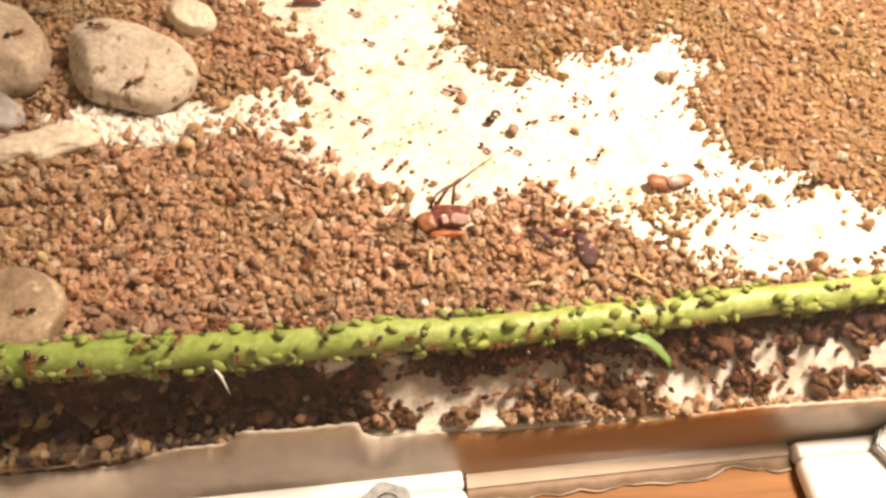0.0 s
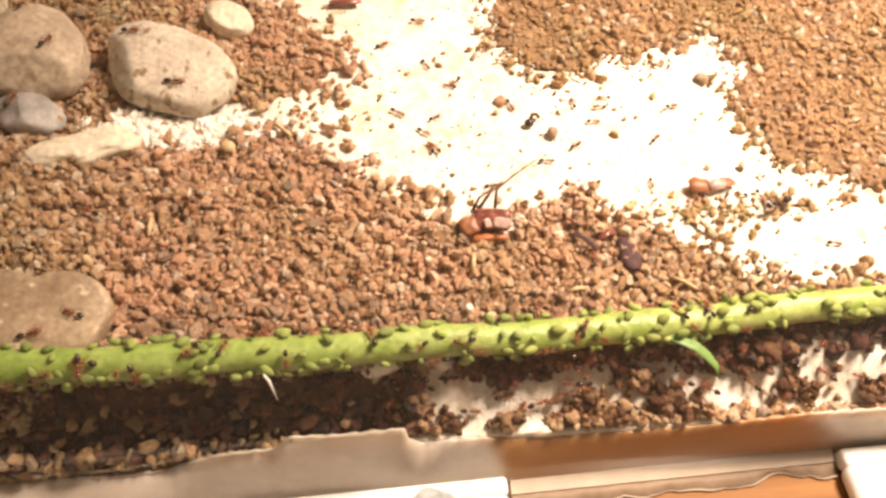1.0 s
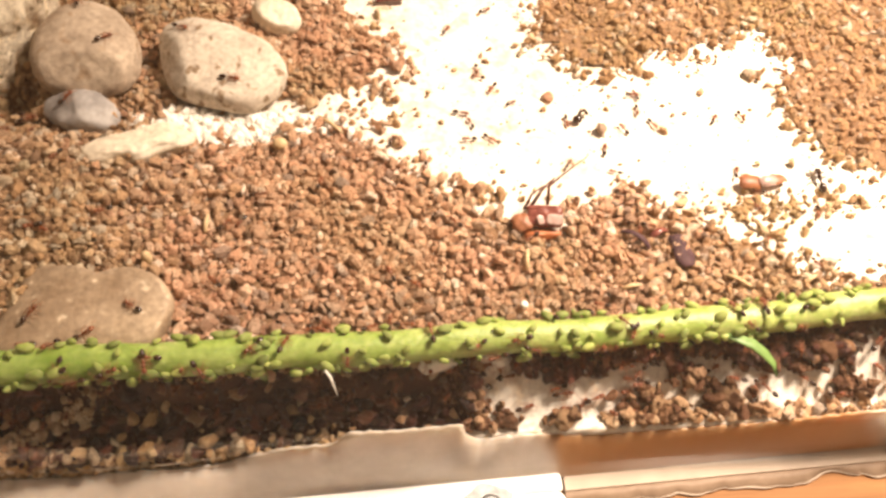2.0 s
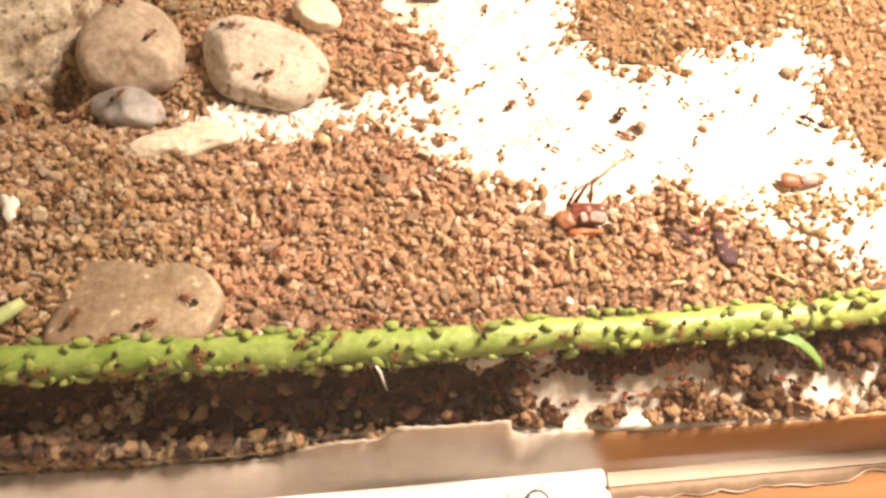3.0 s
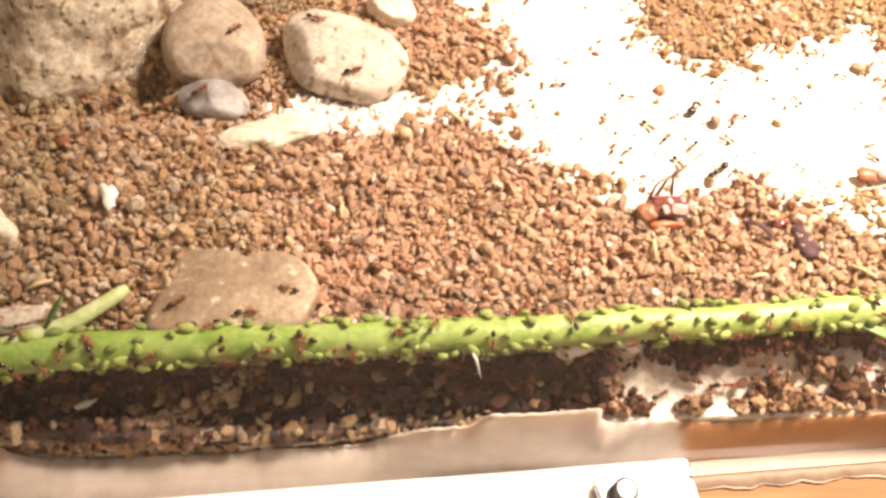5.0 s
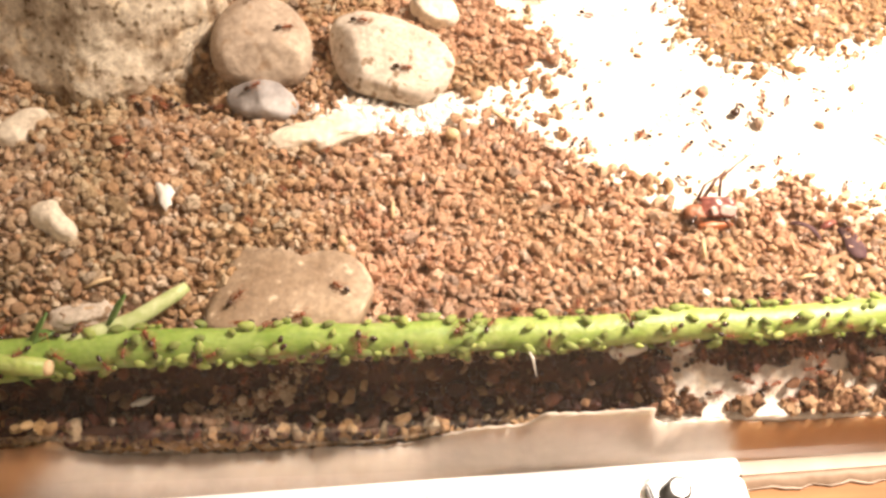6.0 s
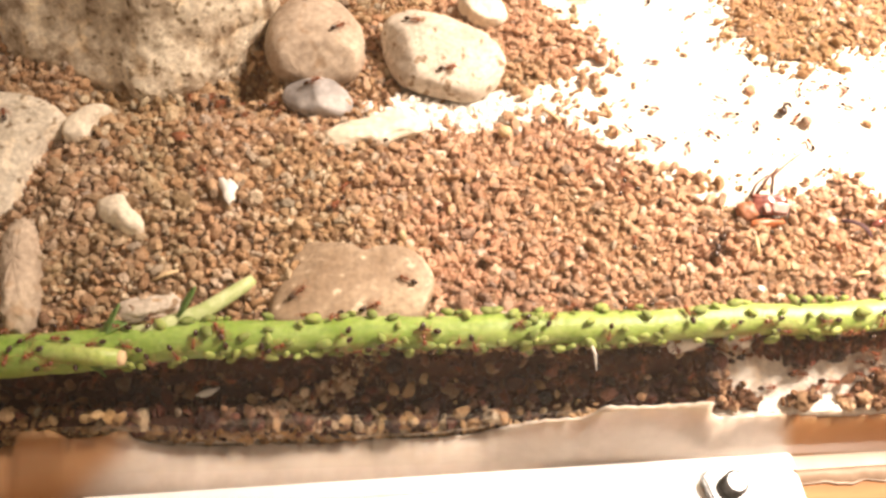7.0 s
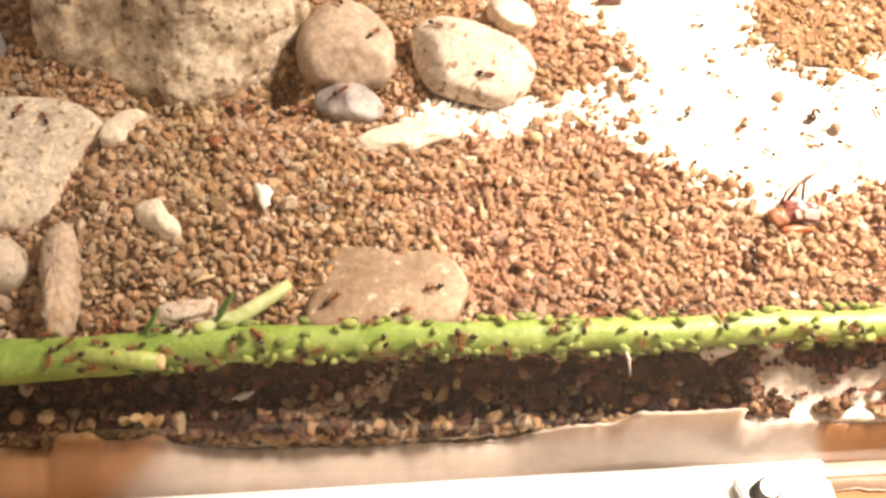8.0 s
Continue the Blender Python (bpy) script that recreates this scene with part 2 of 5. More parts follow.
def acrylic_material(name, tint, haze=0.0):
    """Clear acrylic sheet: see-through, with gloss by Fresnel and a faint milky veil set by haze."""
    m = bpy.data.materials.new(name)
    m.use_nodes = True
    nt = m.node_tree
    nt.nodes.clear()
    out = nt.nodes.new("ShaderNodeOutputMaterial")
    clear = nt.nodes.new("ShaderNodeBsdfTransparent")
    clear.inputs[0].default_value = (*tint, 1)
    front_veil = nt.nodes.new("ShaderNodeBsdfDiffuse")
    front_veil.inputs[0].default_value = (0.7, 0.62, 0.52, 1)
    film = nt.nodes.new("ShaderNodeMixShader")
    film.inputs[0].default_value = haze
    back = nt.nodes.new("ShaderNodeBsdfTranslucent")
    back.inputs[0].default_value = (0.8, 0.7, 0.58, 1)
    veil = nt.nodes.new("ShaderNodeAddShader")
    nt.links.new(front_veil.outputs[0], veil.inputs[0])
    nt.links.new(back.outputs[0], veil.inputs[1])
    nt.links.new(clear.outputs[0], film.inputs[1])
    nt.links.new(veil.outputs[0], film.inputs[2])
    gloss = nt.nodes.new("ShaderNodeBsdfGlossy")
    gloss.inputs["Roughness"].default_value = 0.2
    facing = node(nt, "ShaderNodeLayerWeight", Blend=0.5)
    power = nt.nodes.new("ShaderNodeMath")
    power.operation, power.inputs[1].default_value = "POWER", 5.0
    nt.links.new(facing.outputs["Facing"], power.inputs[0])
    scaled = nt.nodes.new("ShaderNodeMath")
    scaled.operation = "MULTIPLY_ADD"
    scaled.inputs[1].default_value, scaled.inputs[2].default_value = 0.012, 0.002
    nt.links.new(power.outputs[0], scaled.inputs[0])
    both = nt.nodes.new("ShaderNodeMixShader")
    nt.links.new(scaled.outputs[0], both.inputs[0])
    nt.links.new(film.outputs[0], both.inputs[1])
    nt.links.new(gloss.outputs[0], both.inputs[2])
    nt.links.new(both.outputs[0], out.inputs[0])
    return m


m_wood = wood_material()
# the walls' haze stands in for lamp glare on the pane, lifting the darks
m_acrylic = acrylic_material("clear_acrylic", (0.98, 0.98, 0.97), 0.008)
m_rail = smooth_material("smoky_acrylic", (0.37, 0.19, 0.08), (0.43, 0.23, 0.105), 0.35, 60, specular=0.5)
# the pale reflection of each bracket, painted into the colour, its soft ends cut aslant
nt, bsdf = m_rail.node_tree, m_rail.node_tree.nodes["Principled BSDF"]
axes = nt.nodes.new("ShaderNodeSeparateXYZ")
nt.links.new(nt.nodes.new("ShaderNodeTexCoord").outputs["Object"], axes.inputs[0])


def reflection_end(slant, start, end):
    """0 to 1 across a slanting end of the painted reflection."""
    run = nt.nodes.new("ShaderNodeMath")
    run.operation = "MULTIPLY_ADD"
    run.inputs[1].default_value = slant
    nt.links.new(axes.outputs["Z"], run.inputs[0])
    nt.links.new(axes.outputs["X"], run.inputs[2])
    step = nt.nodes.new("ShaderNodeMapRange")
    step.interpolation_type = "SMOOTHSTEP"
    step.inputs["From Min"].default_value, step.inputs["From Max"].default_value = start, end
    nt.links.new(run.outputs[0], step.inputs["Value"])
    return step.outputs[0]


bracket_reflection = ramp(nt, noise_fac(nt, 300, 3), [(0.3, (0.50, 0.42, 0.35)), (0.7, (0.60, 0.515, 0.44))])
brown = bsdf.inputs["Base Color"].links[0].from_socket
tone = mix(nt, reflection_end(-1.44, -0.080, -0.069), brown, bracket_reflection)
tone = mix(nt, reflection_end(0.39, 0.0116, 0.0158), tone, brown)
nt.links.new(mix(nt, reflection_end(0.66, 0.064, 0.071), tone, bracket_reflection), bsdf.inputs["Base Color"])
streak_map = node(nt, "ShaderNodeMapping", Scale=(50, 700, 700))
nt.links.new(nt.nodes.new("ShaderNodeTexCoord").outputs["Object"], streak_map.inputs["Vector"])
streaks = node(nt, "ShaderNodeTexNoise", Scale=1.0, Detail=5.0, Roughness=0.7)
nt.links.new(streak_map.outputs[0], streaks.inputs["Vector"])
bump(nt, bsdf, streaks.outputs["Fac"], 0.08, 0.0003)
bsdf.inputs["IOR"].default_value = 1.5
bsdf.inputs["Subsurface Weight"].default_value = 0.7
bsdf.inputs["Subsurface Radius"].default_value = (1.0, 0.8, 0.6)
bsdf.inputs["Subsurface Scale"].default_value = 0.003
bsdf.inputs["Coat Weight"].default_value = 0.2
bsdf.inputs["Coat Roughness"].default_value = 0.4
m_skirt = smooth_material("grey_brown_glue", (0.24, 0.165, 0.11), (0.31, 0.22, 0.15), 0.55, 400, specular=0.25)
m_edge = smooth_material("frosted_acrylic_edge", (0.46, 0.375, 0.295), (0.53, 0.44, 0.35), 0.75, 150, specular=0.2)


# ---- mesh helpers ----
def mesh_object(name, verts, faces, mat, parent=None, label="", smooth=True):
    me = bpy.data.meshes.new(name)
    me.from_pydata([tuple(v) for v in verts], [], [tuple(int(i) for i in f) for f in faces])
    me.update()
    if smooth:
        me.polygons.foreach_set("use_smooth", [True] * len(me.polygons))
    me.materials.append(mat)
    ob = new(name, me)
    ob.parent = parent
    if label:
        tagged(ob, label)
    return ob


def part(name, bm, mat, parent=None, label="", smooth=True):
    bmesh.ops.recalc_face_normals(bm, faces=bm.faces)
    me = bpy.data.meshes.new(name)
    bm.to_mesh(me)
    bm.free()
    if smooth:
        me.polygons.foreach_set("use_smooth", [True] * len(me.polygons))
    me.materials.append(mat)
    ob = new(name, me)
    ob.parent = parent
    if label:
        tagged(ob, label)
    return ob


def thing(name, x, y, z, label, category, group="", rz=0):
    ob = new(name)
    ob.empty_display_size = 0.002
    ob.matrix_basis = pose(x, y, z, 0, 0, rz)
    return tagged(ob, label, category, group)


def tube(points, radii, sides=8, bm=None, cap=True):
    """A round tube along points with a radius at each."""
    bm = bm or bmesh.new()
    pts = [Vector(p) for p in points]
    rings, side = [], None
    for i, p in enumerate(pts):
        d = (pts[min(i + 1, len(pts) - 1)] - pts[max(i - 1, 0)]).normalized()
        if side is None:
            side = d.cross(Vector((0, 0, 1)) if abs(d.z) < 0.9 else Vector((1, 0, 0))).normalized()
        side = (side - d * side.dot(d)).normalized()
        up = d.cross(side)
        rings.append([bm.verts.new(p + radii[i] * (math.cos(a) * side + math.sin(a) * up)) for a in (2 * math.pi * k / sides for k in range(sides))])
    for a, b in zip(rings, rings[1:]):
        for k in range(sides):
            bm.faces.new((a[k], a[(k + 1) % sides], b[(k + 1) % sides], b[k]))
    if cap:
        bm.faces.new(rings[0][::-1])
        bm.faces.new(rings[-1])
    return bm


def blob(centre, size, turn=(0, 0, 0), detail=2, bm=None, taper=0.0):
    """An egg-shaped ball; taper narrows it towards +x."""
    bm = bm or bmesh.new()
    made = bmesh.ops.create_icosphere(bm, subdivisions=detail, radius=1.0)["verts"]
    m = pose(*centre, *turn)
    for v in made:
        k = 1 - taper * v.co.x
        v.co = m @ Vector((v.co.x * size[0], v.co.y * size[1] * k, v.co.z * size[2] * k))
    return bm


def block(lo, hi, bevel=0.0, segments=2, bm=None):
    bm = bm or bmesh.new()
    made = bmesh.ops.create_cube(bm, size=1.0)["verts"]
    for v in made:
        v.co = Vector([(a + b) / 2 + c * (b - a) for a, b, c in zip(lo, hi, v.co)])
    if bevel:
        bmesh.ops.bevel(bm, geom=list({e for v in made for e in v.link_edges}), offset=bevel, segments=segments, profile=0.5, affect="EDGES")
    return bm


def smoothstep(a, b, v):
    k = np.clip((v - a) / (b - a), 0, 1)
    return k * k * (3 - 2 * k)


# ---- the lie of the land ----
WALL_IN = 0.0482          # inner face of the front wall
# outline of the bare plaster, mm
BARE = np.array([(-32, 165), (-24, 147), (-13, 141), (-7, 135), (-3, 129), (-5, 121), (-16, 117), (-54, 113), (-40, 105), (-15, 109), (-8, 103), (-3, 97),
                 (3, 93), (11, 87), (15, 82.5), (24, 82.5), (25, 89), (35, 90), (46, 87), (52, 83), (60, 79.5), (69, 70), (100, 71), (160, 60), (160, 72),
                 (106, 85), (90, 94), (78, 99), (76, 111), (75, 118), (81, 126), (79, 134), (73, 136), (64, 130), (50, 127), (41, 121), (35, 123), (31, 129), (25, 130), (28, 146), (32, 165)]) / 1000


def inside(px, py, poly):
    hit = np.zeros(np.shape(px), bool)
    for (ax, ay), (bx, by) in zip(poly, np.roll(poly, -1, 0)):
        cross = (ay > py) != (by > py)
        hit ^= cross & (px < (bx - ax) * (py - ay) / (by - ay + 1e-12) + ax)
    return hit


def wobble(x, y, f, seed):
    return (np.sin(x * f + 1.7 * seed) * np.cos(y * f * 1.13 + seed) + 0.5 * np.sin(x * f * 2.3 + y * f * 1.9 + 2.1 * seed)) / 1.5


def land(x, y):
    """Height of the plaster and soil."""
    x, y = np.asarray(x, float), np.asarray(y, float)
    mound = 0.0075 * smoothstep(-0.02, -0.095, x) * (1 - 0.6 * smoothstep(-0.098, -0.115, x)) * smoothstep(0.05, 0.085, y) * (1 - 0.5 * smoothstep(0.11, 0.15, y))
    mound *= 1 - 0.8 * smoothstep(0.0985, 0.1065, y) * smoothstep(-0.112, -0.103, x)
    dip = 0.0064 * smoothstep(0.0595, 0.0488, y)
    dip += 0.0042 * smoothstep(0.0575, 0.0545, y) * (1 - (1 - smoothstep(0.0498, 0.0525, y)) * smoothstep(-0.060, -0.075, x)) * smoothstep(0.006, -0.004, x) * 1.35
    # the dug hollow between the rock and the stones
    dip += 0.0062 * np.exp(-(((x + 0.0757) / 0.0042) ** 2 + ((y - 0.1150) / 0.0046) ** 2))
    return mound - dip + 0.0006 * wobble(x, y, 170, 1) - 0.0008


def sheet(name, xs, ys, height, mat, keep=None):
    X, Y = np.meshgrid(xs, ys)
    Z = height(X, Y)
    n = len(xs)
    verts = np.stack([X.ravel(), Y.ravel(), Z.ravel()], 1)
    kept = np.ones((len(ys) - 1, n - 1), bool) if keep is None else keep((X[1:, 1:] + X[:-1, :-1]) / 2, (Y[1:, 1:] + Y[:-1, :-1]) / 2)
    faces = [(j * n + i, j * n + i + 1, (j + 1) * n + i + 1, (j + 1) * n + i) for j in range(len(ys) - 1) for i in range(n - 1) if kept[j, i]]
    return mesh_object(name, verts, faces, mat)


# ---- structure ----
table = tagged(part("table_top", block((-0.7, -0.5, -0.044), (0.7, 0.7, -0.0185), 0.002), m_wood), "varnished warm brown wooden table top", "table", kind="structure")

plaster = sheet("plaster_floor", np.linspace(-0.19, 0.19, 191), np.concatenate([[WALL_IN + 0.00003], np.linspace(WALL_IN + 0.0001, 0.064, 34), np.linspace(0.0655, 0.24, 92)]),
                lambda X, Y: land(X, Y) + 0.0003 * wobble(X, Y, 900, 4) - 0.004 * (Y < WALL_IN + 0.00005) * (X > 0.003) - 0.007 * (Y < 0.0575) * (X < 0.002), m_plaster)
tagged(plaster, "white cast plaster floor of an ant nest box", "floor", kind="structure")


def soil_keep(x, y):
    edge = 0.0028
    bare = [inside(x + dx, y + dy, BARE) for dx, dy in ((0, 0), (edge, 0), (-edge, 0), (0, edge), (0, -edge))]
    return (y > 0.0585 + 0.0045 * (x > 0.004)) & ~np.any(bare, axis=0)


soil = sheet("soil_bed", np.linspace(-0.19, 0.19, 191), np.concatenate([np.linspace(WALL_IN + 0.0004, 0.064, 34), np.linspace(0.0655, 0.235, 90)]), lambda X, Y: land(X, Y) + 0.0007, m_dust, soil_keep)
tagged(soil, "layer of brown clay granules and fine soil over plaster", "soil", kind="structure")

damp_bed = sheet("damp_bed", np.linspace(-0.19, 0.19, 191), np.concatenate([np.linspace(WALL_IN + 0.0004, 0.0585, 22), np.linspace(0.0595, 0.0605, 2)]), lambda X, Y: land(X, Y) + 0.0004, m_damp_soil_shaded, lambda x, y: x < 0.004)
tagged(damp_bed, "damp soil in the channel along the acrylic, darkened for the stem's shade", "soil", kind="structure")

base = tagged(part("base_plate", block((-0.2, 0.0485, -0.0185), (0.2, 0.245, -0.0165), 0.0003), m_plaster), "thick base of the nest box under the plaster", "base", kind="structure")
# closing walls
for name, lo, hi in (("wall_front", (-0.2, 0.0434, -0.0141), (0.2, 0.0476, 0.085)), ("wall_back", (-0.2, 0.245, -0.0185), (0.2, 0.249, 0.085)),
                     ("wall_left", (-0.204, 0.0434, -0.0185), (-0.2002, 0.249, 0.085)), ("wall_right", (0.2002, 0.0434, -0.0185), (0.204, 0.249, 0.085))):
    w = tagged(part(name, block(lo, hi, 0.0004), m_acrylic, smooth=False), "clear acrylic side of the nest box", "wall", kind="structure")
    w.visible_shadow = False

# the smoky strip at the foot of the wall, with the ragged line where soil and plaster meet it (mm)
SOIL_LINE = np.array([(-200, -11), (-116, -11.5), (-112, -13), (-108.6, -12.4), (-105.8, -6.7), (-101, -6.2), (-99, -9.7), (-95, -9.5), (-90, -6.8), (-89.6, -10.6), (-86, -13), (-76, -15), (-67, -14.3), (-59, -15),
                      (-50, -13.4), (-41, -13.4), (-35, -12.4), (-30, -9.4), (-25, -7), (-17, -6), (-15.5, -3), (-14.5, -1.7), (-8, -2.1), (-3, -1.6), (2.8, -0.9), (3.3, -5.4), (5.7, -7.2), (14.6, -6.4),
                      (19, -7.6), (25, -8.6), (33, -8), (52, -6.8), (70, -4), (91, -3.7), (200, -3.5)]) / 1000
FOOT_Y = np.array([(-200, 37.6), (20, 44.2), (79, 46.2), (110, 46.8), (200, 47)]) / 1000      # where the strip ends on the ledge


def soil_line(x):
    return np.interp(x, SOIL_LINE[:, 0], SOIL_LINE[:, 1]) + 0.00022 * np.sin(x * 2100) + 0.0002 * np.sin(x * 3700 + 1) - 0.0003


def foot_strip(name, x0, x1, mat, parent=None):
    """Sloping fillet at the foot of the wall, ragged along its top."""
    verts, faces = [], []
    span = np.linspace(x0, x1, max(4, int((x1 - x0) / 0.00075)))
    wide = np.linspace(-0.012, 0.012, 25)
    for x in span:
        top = float(soil_line(x))
        calm = float(np.mean(np.interp(x + wide, SOIL_LINE[:, 0], SOIL_LINE[:, 1])))
        foot = float(np.interp(x, FOOT_Y[:, 0], FOOT_Y[:, 1]))
        verts += [(x, foot, -0.0166), (x, foot + 0.69 * (0.048 - foot), -0.0166 + 0.74 * (calm + 0.0164)), (x, 0.0477, min(top - 0.0002, calm)), (x, 0.0480, top), (x, 0.0482, top - 0.0002), (x, 0.0482, -0.0184), (x, foot, -0.0184)]
    n = 7
    for i in range(len(span) - 1):
        for k in range(n):
            faces.append((n * i + k, n * i + (k + 1) % n, n * i + n + (k + 1) % n, n * i + n + k))
    faces += [tuple(range(n)), tuple(range(n * len(span) - 1, n * len(span) - n - 1, -1))]
    strip = mesh_object(name, verts, faces, mat, parent, smooth=False)
    strip.data.polygons.foreach_set("use_smooth", [len(p.vertices) == 4 and i % n < 3 for i, p in enumerate(strip.data.polygons)])
    return strip


tagged(foot_strip("foot_rail", -0.19, 0.19, m_rail), "smoky acrylic strip, the brackets' reflection painted pale on it, at the foot of the nest box", "strip", kind="structure")


def ledge(x):
    """Front line of the wall's bottom edge, which runs a little askew."""
    return float(np.interp(x, FOOT_Y[:, 0], FOOT_Y[:, 1])) - 0.0024


# bottom edge of the acrylic, a pale flat ledge, and below it a skirt of dried glue with a scalloped rim
xs = np.linspace(0.0206, 0.0789, 200)
verts, faces = [], []
for x in xs:
    inner = float(np.interp(x, FOOT_Y[:, 0], FOOT_Y[:, 1])) - 0.00003
    y = ledge(x)
    verts += [(x, inner, -0.0168), (x, y, -0.0170), (x, y - 0.0001, -0.0184), (x, inner, -0.0184)]
for i in range(len(xs) - 1):
    for k in range(4):
        faces.append((4 * i + k, 4 * i + (k + 1) % 4, 4 * i + 4 + (k + 1) % 4, 4 * i + 4 + k))
tagged(mesh_object("edge_strip", verts, faces, m_edge, smooth=False), "pale frosted bottom edge of the acrylic wall", "strip", kind="structure")


def scallop(x):
    """How far the glue reaches out over the table."""
    reach = 0.0017 + 0.0006 * abs(math.sin(x * 300 + 1.2 * math.sin(x * 170))) + 0.0003 * noise.noise(Vector((x * 600, 0.7, 0)))
    return reach * (1 - 0.75 * math.exp(-((x - 0.0685) / 0.0035) ** 2))


verts, faces = [], []
for x in xs:
    y, out = ledge(x) - 0.00015, scallop(x)
    verts += [(x, y, -0.0172), (x, y - 0.45 * out, -0.0179), (x, y - out, -0.0182), (x, y - out, -0.01849), (x, y, -0.01849)]
for i in range(len(xs) - 1):
    for k in range(5):
        faces.append((5 * i + k, 5 * i + (k + 1) % 5, 5 * i + 5 + (k + 1) % 5, 5 * i + 5 + k))
skirt = tagged(mesh_object("glue_skirt", verts, faces, m_skirt), "greyish translucent skirt of dried glue with a scalloped edge", "glue", kind="structure")
tagged(part("glue_rim", tube([(x, ledge(x) - 0.00015 - scallop(x), -0.0181) for x in xs], [0.00012 + 0.00006 * math.sin(x * 500) for x in xs], 6), m_edge, skirt), "pale rim of dried glue")

# ---- granules ----
def grain_shapes(count, seed):
    rng = np.random.default_rng(seed)
    shapes = []
    bm = bmesh.new()
    bmesh.ops.create_cube(bm, size=2.0)
    bmesh.ops.subdivide_edges(bm, edges=bm.edges[:], cuts=1, use_grid_fill=True)
    bmesh.ops.triangulate(bm, faces=bm.faces[:])
    bm.verts.ensure_lookup_table()
    base_v = np.array([v.co.normalized()[:] for v in bm.verts])
    base_f = np.array([[v.index for v in f.verts] for f in bm.faces])
    bm.free()
    for _ in range(count):
        v = base_v.copy()
        for _ in range(7):
            d = rng.normal(size=3)
            d /= np.linalg.norm(d)
            cut = rng.uniform(0.38, 0.72)
            over = v @ d - cut
            v -= np.where(over > 0, over, 0)[:, None] * d
        v *= rng.uniform(0.72, 1.55, size=3)
        v *= 1 + rng.normal(0, 0.065, size=(len(v), 1))
        shapes.append(v)
    return shapes, base_f


SHAPES, GRAIN_F = grain_shapes(24, 3)


def random_turns(rng, n):
    q = rng.normal(size=(n, 4))
    q /= np.linalg.norm(q, axis=1, keepdims=True)
    w, x, y, z = q.T
    return np.stack([1 - 2 * (y * y + z * z), 2 * (x * y - z * w), 2 * (x * z + y * w), 2 * (x * y + z * w), 1 - 2 * (x * x + z * z), 2 * (y * z - x * w),
                     2 * (x * z - y * w), 2 * (y * z + x * w), 1 - 2 * (x * x + y * y)], 1).reshape(n, 3, 3)


def grain_field(name, places, radii, mat, seed, parent=None, label="", category=""):
    """Many grains joined into one mesh of kind stuff."""
    rng = np.random.default_rng(seed)
    n = len(places)
    pick = rng.integers(0, len(SHAPES), n)
    turns = random_turns(rng, n)
    all_v = np.einsum("nij,nvj->nvi", turns, np.array(SHAPES)[pick]) * radii[:, None, None] + places[:, None, :]
    k = all_v.shape[1]
    all_f = (GRAIN_F[None] + (np.arange(n) * k)[:, None, None]).reshape(-1, 3)
    me = bpy.data.meshes.new(name)
    me.vertices.add(n * k)
    me.vertices.foreach_set("co", all_v.ravel())
    me.loops.add(len(all_f) * 3)
    me.loops.foreach_set("vertex_index", all_f.ravel())
    me.polygons.add(len(all_f))
    me.polygons.foreach_set("loop_start", np.arange(len(all_f)) * 3)
    me.update(calc_edges=True)
    me.polygons.foreach_set("use_smooth", rng.random(len(me.polygons)) < 0.25)
    me.materials.append(mat)
    ob = new(name, me)
    ob.parent = parent
    return tagged(ob, label, category, kind="stuff")


def scatter(x0, x1, y0, y1, step, seed, jitter=0.42):
    rng = np.random.default_rng(seed)
    xs = np.arange(x0, x1, step)
    ys = np.arange(y0, y1, step * 0.87)
    X, Y = np.meshgrid(xs, ys)
    X = X + (np.arange(len(ys)) % 2)[:, None] * step / 2
    X = X + rng.uniform(-jitter, jitter, X.shape) * step
    Y = Y + rng.uniform(-jitter, jitter, Y.shape) * step
    return X.ravel(), Y.ravel(), rng


def near_bare(x, y, fray):
    """True on the bare plaster, with a frayed outline."""
    x, y = x + 0.0042 * wobble(x, y, 330, 8) + 0.0016 * wobble(y, x, 700, 6), y + 0.0038 * wobble(y, x, 370, 9)
    return inside(x + fray * wobble(x, y, 900, 2) + fray * wobble(x, y, 2300, 5), y + fray * wobble(x, y, 1100, 7) + fray * wobble(y, x, 2100, 3), BARE)


def heap(x0, x1, y0, y1, step, size, seed, lift, wanted):
    X, Y, rng = scatter(x0, x1, y0, y1, step, seed)
    ok = wanted(X, Y) & (Y > WALL_IN + 0.001)
    X, Y = X[ok], Y[ok]
    r = np.clip(rng.lognormal(math.log(size), 0.40, len(X)), size * 0.42, size * 1.9)
    Z = land(X, Y) + r * rng.uniform(0.25, 0.8, len(X)) + lift * rng.uniform(0.2, 1.0, len(X))
    return np.stack([X, Y, Z], 1), r


def coarse(x, y):
    """Where the larger reddish clay lies: the mound, and along the front."""
    return ~near_bare(x, y, 0.0034) & (y > 0.0572 + 0.0042 * (x > 0.006)) & (x < 0.11 - (y - 0.06) * 1.3)


def fine(x, y):
    return ~near_bare(x, y, 0.0040) & ~((y < 0.0585) & (x > 0.004)) & (x >= 0.11 - (y - 0.06) * 1.3)


low_p, low_r = heap(-0.138, 0.10, 0.048, 0.155, 0.00100, 0.00057, 11, 0.0004, coarse)
top_p, top_r = heap(-0.138, 0.10, 0.048, 0.155, 0.00138, 0.00064, 12, 0.0013, coarse)
coarse_p, coarse_r = np.concatenate([low_p, top_p]), np.concatenate([low_r, top_r])
